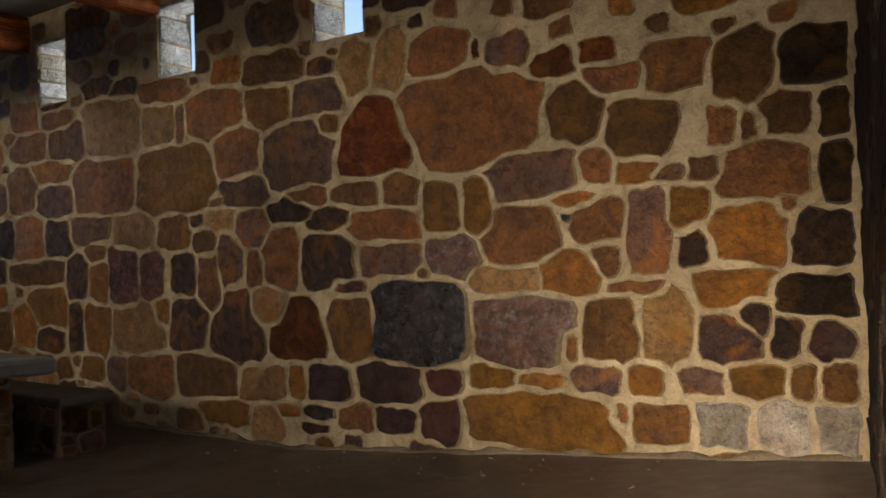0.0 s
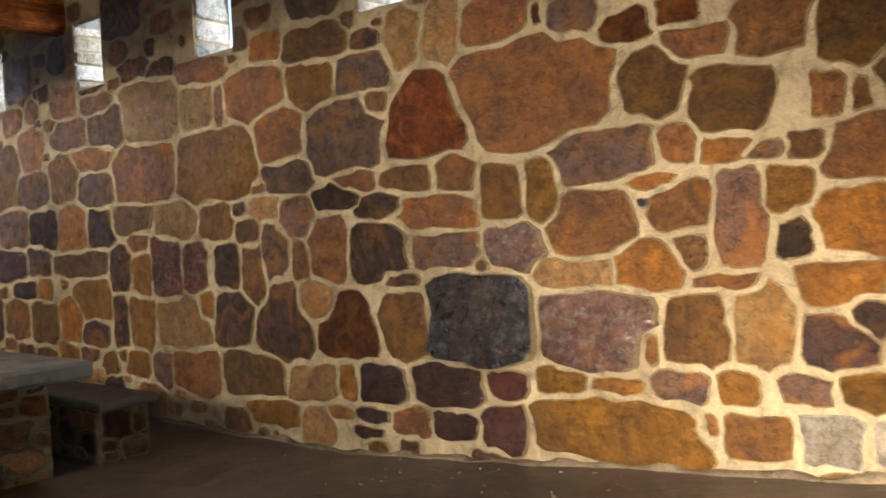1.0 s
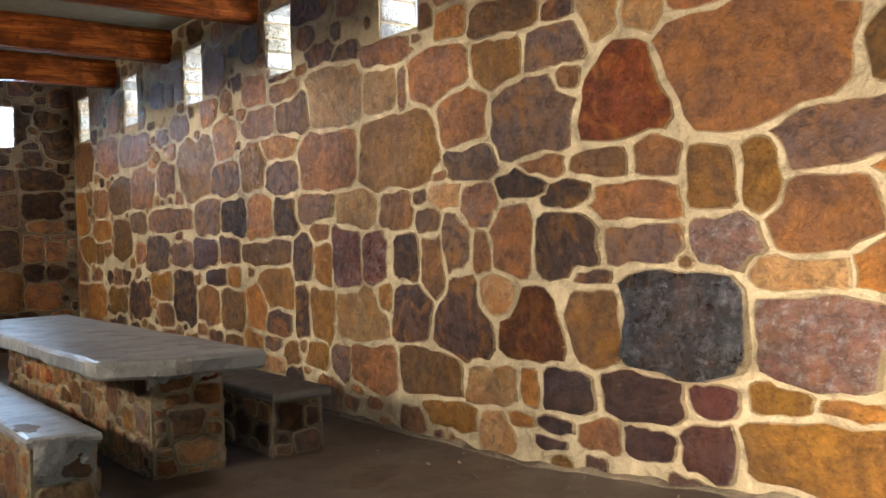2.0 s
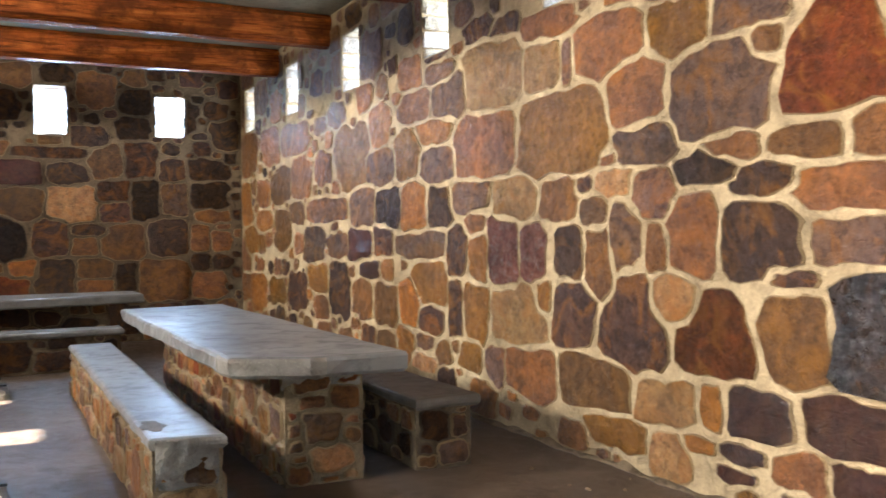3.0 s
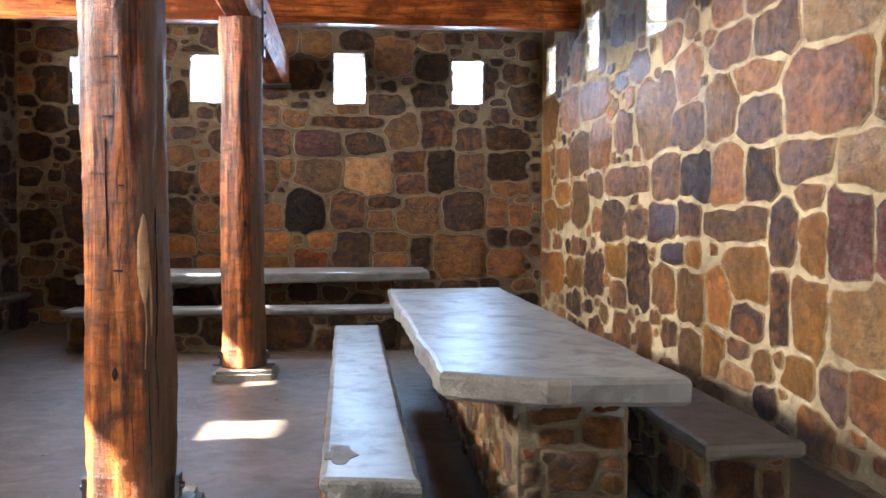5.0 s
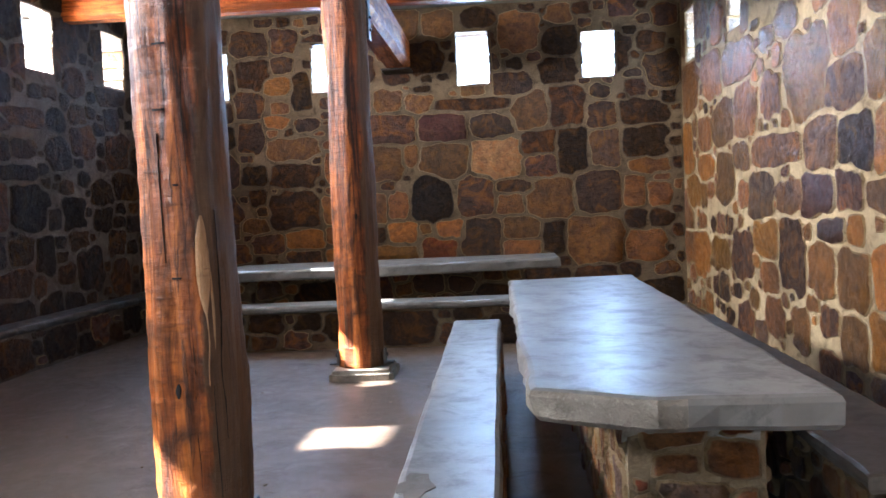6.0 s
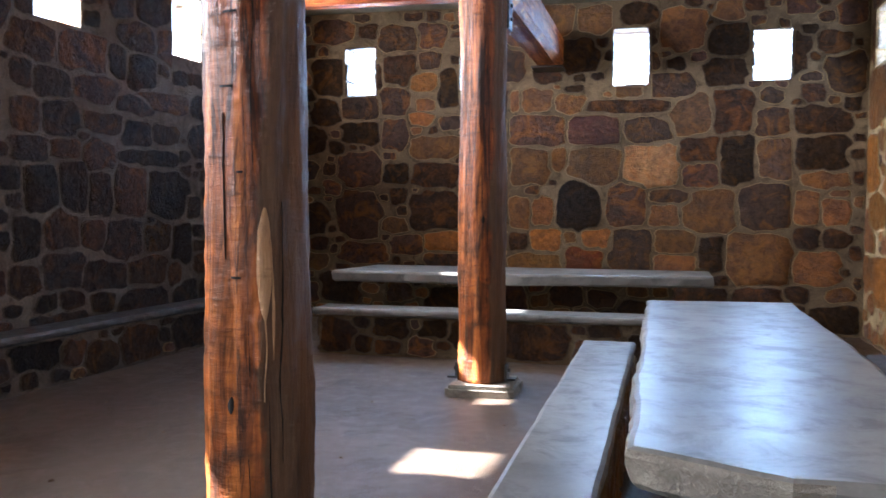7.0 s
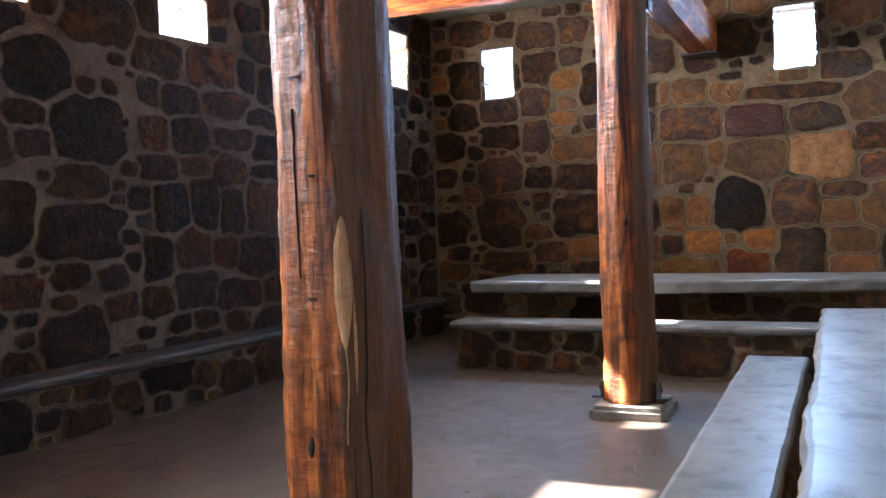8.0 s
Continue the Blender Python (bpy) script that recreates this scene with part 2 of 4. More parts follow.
def wood_material(name, axis, bright, mid_tone, dark, grey=None, gloss=0.22):
    """Varnished log: long grain, dark checks, and a greyer weathered flank where grey names its direction."""
    m, t, b = material(name, gloss=gloss)
    sc = [1.0, 1.0, 1.0]
    sc[axis] = 0.07
    v, w = coords(t, sc), coords(t)
    grain, broad = noise_of(t, v, 26, 8, 0.7, 0.8), noise_of(t, v, 9, 6, 0.65, 1.5)
    blot, fine = noise_of(t, w, 2.6, 5, 0.6, 0.5), noise_of(t, coords(t, (0.45, 0.45, 1.8) if axis == 2 else (1, 1, 1)), 13, 5, 0.65)
    c = ramp(t, broad, [(0.36, dark), (0.5, mid_tone), (0.66, bright)])
    c = mix(t, remap(t, grain, 0.5, 0.64, 0, 0.9), c, [x * 0.3 for x in dark])
    c = mix(t, remap(t, blot, 0.46, 0.6, 0, 0.85), c, [x * 0.9 for x in dark])
    c = mix(t, remap(t, fine, 0.56, 0.66, 0, 0.5), c, [x * 0.6 for x in dark])
    if grey is not None:
        sep = t.nodes.new("ShaderNodeVectorMath")
        sep.operation = "DOT_PRODUCT"
        t.links.new(coords(t), sep.inputs[0])
        sep.inputs[1].default_value = grey
        a = t.nodes.new("ShaderNodeMath")
        a.operation = "MULTIPLY_ADD"
        a.inputs[1].default_value = 0.12
        t.links.new(blot, a.inputs[0])
        t.links.new(sep.outputs["Value"], a.inputs[2])
        g = ramp(t, grain, [(0.3, (0.03, 0.016, 0.009)), (0.55, (0.12, 0.065, 0.032)), (0.75, (0.2, 0.12, 0.065))])
        c = mix(t, remap(t, a.outputs[0], 0.145, 0.165, 0, 0.9), c, g)
    t.links.new(c, b.inputs["Base Color"])
    t.links.new(remap(t, grain, 0.3, 0.7, 0.36, 0.62), b.inputs["Roughness"])
    h = t.nodes.new("ShaderNodeMath")
    h.operation = "MULTIPLY_ADD"
    h.inputs[1].default_value = 0.9 if axis == 2 else 0.3
    t.links.new(fine, h.inputs[0])
    t.links.new(grain, h.inputs[2])
    relief(t, b, h.outputs[0], 0.8, 0.025)
    return m


WOOD_Z = wood_material("varnished_log_upright", 2, (0.64, 0.19, 0.028), (0.3, 0.076, 0.012), (0.045, 0.014, 0.006), (0.1, 0.995, 0), 0.38)
WOOD_X = wood_material("varnished_log_lengthwise", 0, (0.62, 0.22, 0.045), (0.42, 0.125, 0.025), (0.18, 0.05, 0.014), None, 0.06)
WOOD_Y = wood_material("varnished_log_crosswise", 1, (0.6, 0.19, 0.035), (0.38, 0.095, 0.018), (0.15, 0.04, 0.012), None, 0.06)
BARE_WOOD = wood_material("bare_pale_wood", 2, (0.66, 0.42, 0.22), (0.58, 0.35, 0.18), (0.42, 0.24, 0.12))
CRACK, ct, cb = material("dark_crack", 0.9)
cb.inputs["Base Color"].default_value = (0.015, 0.01, 0.008, 1)
STEEL, st, sb = material("galvanised_steel", 0.45)
sb.inputs["Metallic"].default_value = 0.9
st.links.new(mix(st, remap(st, noise_of(st, coords(st), 30, 5), 0.35, 0.7, 0, 1), (0.1, 0.1, 0.1), (0.045, 0.04, 0.035)), sb.inputs["Base Color"])
GROUND = concrete_material("dry_pale_ground", (0.42, 0.36, 0.28), (0.30, 0.25, 0.19), (0.8, 0.95))


# ---- builders ----
def mesh_object(name, bm, mat, parent=None, label="", smooth=False):
    me = bpy.data.meshes.new(name)
    bmesh.ops.recalc_face_normals(bm, faces=bm.faces)
    bm.to_mesh(me)
    bm.free()
    for x in (mat if isinstance(mat, (list, tuple)) else [mat]):
        me.materials.append(x)
    if smooth:
        me.polygons.foreach_set("use_smooth", [True] * len(me.polygons))
    ob = new(name, me)
    if parent is not None:
        ob.parent = parent
    if label:
        tagged(ob, label)
    return ob


def part(name, bm, mat, parent, label="", smooth=False):
    return mesh_object(name, bm, mat, parent, label, smooth)


def add_box(bm, x0, x1, y0, y1, z0, z1):
    vs = [bm.verts.new((x, y, z)) for z in (z0, z1) for x, y in ((x0, y0), (x1, y0), (x1, y1), (x0, y1))]
    for f in ((3, 2, 1, 0), (4, 5, 6, 7), (0, 1, 5, 4), (1, 2, 6, 5), (2, 3, 7, 6), (3, 0, 4, 7)):
        bm.faces.new([vs[i] for i in f])
    return vs


def empty(name, x, y, z, turn=0.0):
    ob = new(name)
    ob.empty_display_size = 0.1
    ob.matrix_world = pose(x, y, z, 0, 0, turn)
    return ob


def wobble(p, size, amount):
    return noise.noise(Vector(p) * (1.0 / size)) * amount


# ---- rubble masonry ----
def scatter(rng, wide, high, given, sizes, tones):
    """Fill a rectangle with stones (u, v, half width, half height, tone), large ones first, round those given."""
    got = list(given)
    for radius, tries in sizes:
        for _ in range(tries):
            r = radius * rng.uniform(0.85, 1.15)
            w, h = r * rng.uniform(1.0, 1.5), r * rng.uniform(0.72, 1.0)
            u, v = rng.uniform(0.5 * w, wide - 0.5 * w), rng.uniform(0.5 * h, high - 0.5 * h)
            if all((abs(u - s[0]) / (0.96 * (w + s[2]))) ** 5 + (abs(v - s[1]) / (0.96 * (h + s[3]))) ** 5 > 1.0 for s in got):
                got.append((u, v, w, h, rng.choice(tones)))
    return got


def clip(poly, nx, ny, c):
    out = []
    for k, (ax, ay) in enumerate(poly):
        bx, by = poly[(k + 1) % len(poly)]
        da, db = nx * ax + ny * ay - c, nx * bx + ny * by - c
        if da <= 0:
            out.append((ax, ay))
        if (da < 0 < db) or (db < 0 < da):
            f = da / (da - db)
            out.append((ax + f * (bx - ax), ay + f * (by - ay)))
    return out


def area(poly):
    return 0.5 * sum(a[0] * b[1] - b[0] * a[1] for a, b in zip(poly, poly[1:] + poly[:1]))


def reach(stone, x, y):
    """How far a point lies from a stone's middle, 1 on its own squarish outline; '^' marks one that narrows upwards."""
    u, v, w, h, tone = stone
    dx, dy = (x - u) / w, (y - v) / h
    if tone.endswith("^"):
        dx = dx / np.clip(0.9 - 0.45 * dy, 0.3, 1.3)
    return (np.abs(dx) ** 3.4 + np.abs(dy) ** 3.4) ** (1 / 3.4)


def outlines(rng, wide, high, stones, holes, gap):
    """Outlines of squarish stones that grow until they meet one another, with joints of uneven width between them."""
    res = []
    for i, stone in enumerate(stones):
        u, v, w, h, tone = stone
        n = 26 if max(w, h) > 0.16 else 20
        near = sorted((j for j in range(len(stones)) if j != i), key=lambda j: max(abs(stones[j][0] - u) - stones[j][2], 0) + max(abs(stones[j][1] - v) - stones[j][3], 0))[:20]
        turn = rng.uniform(0, 2 * math.pi / n)
        th = turn + np.arange(n) * 2 * math.pi / n
        way = np.stack([np.cos(th) * w, np.sin(th) * h])
        step = np.linspace(0.06, 1.5, 60)
        px, py = u + way[0][:, None] * step, v + way[1][:, None] * step
        wx = px + 0.02 * np.sin(px * 9.0 + py * 14.0 + i) * min(1.0, w / 0.15)
        wy = py + 0.02 * np.sin(py * 11.0 - px * 13.0 + 2 * i) * min(1.0, h / 0.15)
        own = reach(stone, wx, wy)
        free = own < 1.3
        for j in near:
            free &= own < reach(stones[j], px, py)
        free &= (px > 0.012) & (px < wide - 0.012) & (py > 0.008) & (py < high - 0.008)
        stop = np.argmin(np.concatenate([free, np.zeros((n, 1), bool)], 1), axis=1)
        far = step[np.maximum(stop - 1, 0)]
        for _ in range(3):
            far = np.maximum(far, 0.86 * 0.5 * (np.roll(far, 1) + np.roll(far, -1)))
            far = np.minimum(far, 1.12 * 0.5 * (np.roll(far, 1) + np.roll(far, -1)))
        poly = [(float(u + way[0][k] * far[k]), float(v + way[1][k] * far[k])) for k in range(n)]
        g = gap * rng.uniform(0.7, 1.25) / 2
        inner = []
        for k, (x, y) in enumerate(poly):
            ax, ay = poly[k - 1]
            bx, by = poly[(k + 1) % n]
            d = math.hypot(bx - ax, by - ay) or 1.0
            inner.append((x - (by - ay) / d * g, y + (bx - ax) / d * g))
        poly = inner
        for x0, x1, z0, z1 in holes:
            if len(poly) < 3:
                break
            if min(p[0] for p in poly) < x1 and max(p[0] for p in poly) > x0 and min(p[1] for p in poly) < z1 and max(p[1] for p in poly) > z0:
                cuts = [clip(poly, 1, 0, x0 - 0.01), clip(poly, -1, 0, -x1 - 0.01), clip(poly, 0, 1, z0 - 0.01), clip(poly, 0, -1, -z1 - 0.01)]
                poly = max(cuts, key=lambda p: area(p) if len(p) > 2 else 0)
        if len(poly) > 2 and area(poly) > 0.002:
            res.append((poly, tone[0]))
    return res


def stone_into(bm, ring, rng, proud, to3d, lean=0.0):
    """One stone: a buried foot, a worn edge and an uneven, slightly tilted face."""
    cx, cy = sum(p[0] for p in ring) / len(ring), sum(p[1] for p in ring) / len(ring)
    size = math.sqrt(abs(area(ring)))
    h = proud * rng.uniform(0.45, 1.45)
    tx, ty = rng.uniform(-0.05, 0.05), rng.uniform(-0.05, 0.05)
    if lean:
        ty, h = -lean, h + lean * size * 0.45
    rows = []
    rim = bm.verts.layers.float.get("rim") or bm.verts.layers.float.new("rim")
    steps = [(1.0, -0.02), (0.985, h * 0.4), (max(0.6, 1 - 0.03 / size), h)]
    if size > 0.16:
        steps.append((0.55, h * 1.12))
    for shrink, lift in steps:
        row = []
        for x, y in ring:
            jx = wobble((x, y, 3.1), 0.09, 0.02) + wobble((x, y, 5.3), 0.03, 0.012)
            jy = wobble((x, y, 7.7), 0.09, 0.02) + wobble((x, y, 9.9), 0.03, 0.012)
            px, py = cx + (x - cx) * shrink + jx * shrink, cy + (y - cy) * shrink + jy * shrink
            dz = lift if lift < h else max(lift + tx * (px - cx) + ty * (py - cy) + wobble((px, py, 1.0), 0.1, 0.012), 0.35 * h)
            row.append(bm.verts.new(to3d(px, py, dz)))
            row[-1][rim] = 1.0 if lift < h else 0.36 if shrink > 0.56 else 0.0
        rows.append(row)
    n = len(ring)
    for a, b in zip(rows, rows[1:]):
        for k in range(n):
            bm.faces.new((a[k], a[(k + 1) % n], b[(k + 1) % n], b[k]))
    bm.faces.new(rows[-1])


def masonry(parent, wide, high, to3d, seed, given=(), holes=(), gap=0.023, proud=0.011, sizes=None, tones="oobbbgdt", limit=300, keep=None):
    """Stones on one face of a wall or base; past the limit the far ones are joined."""
    rng = random.Random(seed)
    sizes = sizes or [(0.22, 120), (0.16, 500), (0.11, 900), (0.075, 1500), (0.05, 700)]
    rings = outlines(rng, wide, high, scatter(rng, wide, high, given, sizes, tones), holes, gap)
    if keep is not None:
        rings.sort(key=lambda x: -keep(x[0][0]))
    rest = {}
    for k, (ring, tone) in enumerate(rings):
        if k < limit:
            bm = bmesh.new()
            stone_into(bm, ring, rng, proud, to3d, 0.15 if tone in "kp" else 0.07 if tone == "m" else 0.0)
            part("stone", bm, STONES[tone], parent, smooth=True)
        else:
            bm = rest.setdefault(tone, bmesh.new())
            stone_into(bm, ring, rng, proud, to3d, 0.15 if tone in "kp" else 0.07 if tone == "m" else 0.0)
    if rest:
        me_bm = bmesh.new()
        mats = []
        for tone, bm in rest.items():
            tmp = bpy.data.meshes.new("tmp")
            bm.to_mesh(tmp)
            bm.free()
            start = len(me_bm.faces)
            me_bm.from_mesh(tmp)
            bpy.data.meshes.remove(tmp)
            me_bm.faces.ensure_lookup_table()
            for f in me_bm.faces[start:]:
                f.material_index = len(mats)
            mats.append(STONES[tone])
        tagged(part("far_stones", me_bm, mats, parent, smooth=True), kind="stuff")


def wall_with_openings(name, length, high, thick, holes, matrix, label, mat):
    """A wall in its own frame: u along x, height along z, the room on the side of -y; holes (u0, u1, z0, z1) go through."""
    bm = bmesh.new()
    us = sorted({0.0, length, *[h[0] for h in holes], *[h[1] for h in holes]})
    zs = sorted({0.0 - 0.3, high, *[h[2] for h in holes], *[h[3] for h in holes]})
    solid = {(a, c): not any(h[0] <= us[a] < h[1] and h[2] <= zs[c] < h[3] for h in holes) for a in range(len(us) - 1) for c in range(len(zs) - 1)}
    vert = {}

    def corner(a, c, y):
        if (a, c, y) not in vert:
            vert[a, c, y] = bm.verts.new((us[a], y, zs[c]))
        return vert[a, c, y]

    for (a, c), s in solid.items():
        if not s:
            continue
        for y in (0.0, thick):
            bm.faces.new([corner(*p, y) for p in ((a, c), (a + 1, c), (a + 1, c + 1), (a, c + 1))])
        for da, dc, p, q in ((-1, 0, (a, c), (a, c + 1)), (1, 0, (a + 1, c), (a + 1, c + 1)), (0, -1, (a, c), (a + 1, c)), (0, 1, (a, c + 1), (a + 1, c + 1))):
            if not solid.get((a + da, c + dc), False):
                bm.faces.new([corner(*p, 0.0), corner(*q, 0.0), corner(*q, thick), corner(*p, thick)])
    ob = mesh_object(name, bm, mat)
    ob.matrix_world = matrix
    return tagged(ob, label, "wall", kind="structure")


# ---- the shell ----
FAR_X, NORTH_Y, HIGH = -13.43, 5.55, 3.78
SLIT_LOW, SLIT_TOP = 2.9, 3.5

slit_x = [-12.93, -11.0, -9.05, -7.13, -5.28, -3.5, -1.82]
north_holes = [(x - 0.24 - FAR_X, x + 0.24 - FAR_X, SLIT_LOW, SLIT_TOP) for x in slit_x]
wall_n = wall_with_openings("wall_north", 13.75, HIGH, 0.35, north_holes, pose(FAR_X, NORTH_Y, 0),
                            "long rubble wall of ochre, brown and violet stones in sandy mortar", MORTAR)

window_y = [(4.34, 4.76, 2.83, 3.39), (2.81, 3.23, 2.81, 3.46), (1.0, 1.41, 2.8, 3.42), (-0.46, -0.06, 2.76, 3.36)]
WEST_LOW = -1.12
west_len = NORTH_Y - WEST_LOW
west_holes = [(a - WEST_LOW, b - WEST_LOW, c, d) for a, b, c, d in window_y]
# Darker mortar puts the end wall's shade into its colour.
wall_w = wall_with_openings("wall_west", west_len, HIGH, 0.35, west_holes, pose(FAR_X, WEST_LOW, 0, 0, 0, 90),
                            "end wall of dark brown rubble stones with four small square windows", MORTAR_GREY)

SOUTH_TURN = -3.0
south_u = [0.83, 2.41, 4.27, 5.99, 7.82, 9.54]
south_holes = [(u - 0.27, u + 0.27, 2.86, 3.31 if u == 4.27 else 3.5) for u in south_u]
SOUTH = pose(FAR_X, WEST_LOW, 0, 0, 0, SOUTH_TURN)
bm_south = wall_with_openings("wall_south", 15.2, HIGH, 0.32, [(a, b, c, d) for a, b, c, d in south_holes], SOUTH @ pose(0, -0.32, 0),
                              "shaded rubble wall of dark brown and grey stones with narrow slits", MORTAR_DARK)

end_dir = math.degrees(math.atan2(-0.97, 0.23))
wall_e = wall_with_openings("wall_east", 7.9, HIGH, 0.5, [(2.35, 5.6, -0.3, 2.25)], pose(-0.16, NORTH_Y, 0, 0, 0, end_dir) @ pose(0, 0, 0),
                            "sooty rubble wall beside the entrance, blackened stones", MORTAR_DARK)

# floor, rising gently towards the entrance
bm = bmesh.new()
nx, ny = 120, 64
grid = []
for a in range(nx + 1):
    row = []
    for c in range(ny + 1):
        x, y = -13.9 + a * 17.0 / nx, -3.2 + c * 9.2 / ny
        z = 0.085 * max(0.0, min(x, 0.6) + 4.0) + wobble((x, y, 0), 0.7, 0.012) + wobble((x, y, 5), 0.2, 0.004)
        row.append(bm.verts.new((x, y, z)))
    grid.append(row)
for a in range(nx):
    for c in range(ny):
        bm.faces.new((grid[a][c], grid[a + 1][c], grid[a + 1][c + 1], grid[a][c + 1]))
tagged(mesh_object("floor", bm, FLOOR, smooth=True), "worn dusty brown-grey concrete floor, patchy and uneven", "floor", kind="structure")

bm = bmesh.new()
for z in (HIGH + 0.004, HIGH + 0.16):
    bm.faces.new([bm.verts.new((x, y, z)) for x, y in ((-13.74, -1.36), (2.0, -2.2), (2.0, 5.86), (-13.74, 5.86))])
bm.verts.ensure_lookup_table()
for k in range(4):
    bm.faces.new([bm.verts[i] for i in (k, (k + 1) % 4, 4 + (k + 1) % 4, 4 + k)])
tagged(mesh_object("ceiling", bm, CEILING), "plain olive-grey slab ceiling above wooden beams", "ceiling", kind="structure")

bm = bmesh.new()
vs = [bm.verts.new((x, y, -0.06)) for x, y in ((-3000, -3000), (3000, -3000), (3000, 3000), (-3000, 3000))]
bm.faces.new(vs)
tagged(mesh_object("ground", bm, GROUND), "dry pale ground outside the shelter", "ground", kind="structure")


# a lumpy mortar fillet where the long wall meets the floor
def floor_height(x, y):
    return 0.085 * max(0.0, min(x, 0.6) + 4.0) + wobble((x, y, 0), 0.7, 0.012) + wobble((x, y, 5), 0.2, 0.004)


bm = bmesh.new()
rows = []
for k in range(331):
    x = -13.4 + 0.04 * k
    out = 0.028 + wobble((x, 1, 2), 0.16, 0.04) + wobble((x, 4, 2), 0.05, 0.02)
    up = 0.03 + wobble((x, 8, 3), 0.2, 0.05)
    z = floor_height(x, 5.5)
    rows.append([bm.verts.new(p) for p in ((x, 5.56, z + up), (x, 5.54 - 0.35 * max(out, 0.0), z + 0.6 * max(up, 0.005)), (x, 5.545 - max(out, 0.01), z + 0.012), (x, 5.54 - max(out, 0.01), z - 0.03))])
for a, b in zip(rows, rows[1:]):
    for q in range(3):
        bm.faces.new((a[q], a[q + 1], b[q + 1], b[q]))
tagged(mesh_object("trim", bm, MORTAR_GREY, smooth=True), "lumpy mortar fillet along the foot of the wall", "trim", kind="structure")

bm = bmesh.new()
rng = random.Random(404)
for k in range(90):
    x = rng.uniform(-5.6, -0.6) if k < 60 else rng.uniform(-9.0, -5.5)
    y = 5.46 - abs(rng.gauss(0, 0.35)) if k < 60 else rng.uniform(-0.6, 2.7)
    r = rng.uniform(0.003, 0.013)
    m = pose(x, y, floor_height(x, y) + r * 0.2, rng.uniform(0, 360), rng.uniform(-20, 20), rng.uniform(0, 360)) @ Matrix.Diagonal((r * rng.uniform(0.8, 1.8), r, r * 0.4, 1))
    bmesh.ops.create_icosphere(bm, subdivisions=1, radius=1.0, matrix=m)
tagged(mesh_object("plaster_crumbs", bm, MORTAR_GREY), "pale crumbs of plaster and grit scattered on the floor", "debris", kind="stuff")

# ---- timber frame ----
def hewn_beam(name, length, wide, high, axis, mat, seed):
    """A hewn beam along x or y, centred on its axis, with soft uneven arrises."""
    bm = bmesh.new()
    n, sides = 26, 16
    rows = []
    for k in range(n + 1):
        s = length * k / n
        row = []
        for q in range(sides):
            a = 2 * math.pi * (q + 0.5) / sides
            ca, sa = math.cos(a), math.sin(a)
            f = 1.0 / (abs(ca) ** 7 + abs(sa) ** 7) ** (1 / 7)
            w = 1 + wobble((s, ca * 2, sa * 2 + seed), 0.6, 0.05)
            p, r = ca * f * wide / 2 * w, sa * f * high / 2 * w
            row.append(bm.verts.new((s, p, r) if axis == 0 else (p, s, r)))
        rows.append(row)
    for a, b in zip(rows, rows[1:]):
        for q in range(sides):
            bm.faces.new((a[q], a[(q + 1) % sides], b[(q + 1) % sides], b[q]))
    bm.faces.new(rows[0])
    bm.faces.new(rows[-1])
    return mesh_object(name, bm, mat)


for k, x in enumerate((-11.6, -9.7, -7.6, -5.6, -3.6, -1.6)):
    beam = hewn_beam("ceiling_beam", 7.3, 0.24, 0.34, 1, WOOD_Y, k * 3.3)
    beam.location = (x, -1.6, 3.61)
    tagged(beam, "red-brown varnished wooden ceiling beam resting on the stone walls", "beam", "ceiling beams")

girder = hewn_beam("girder", 13.5, 0.31, 0.42, 0, WOOD_X, 21.0)
girder.location = (FAR_X, 2.09, 3.225)
tagged(girder, "long orange varnished wooden girder carried by log posts", "beam")


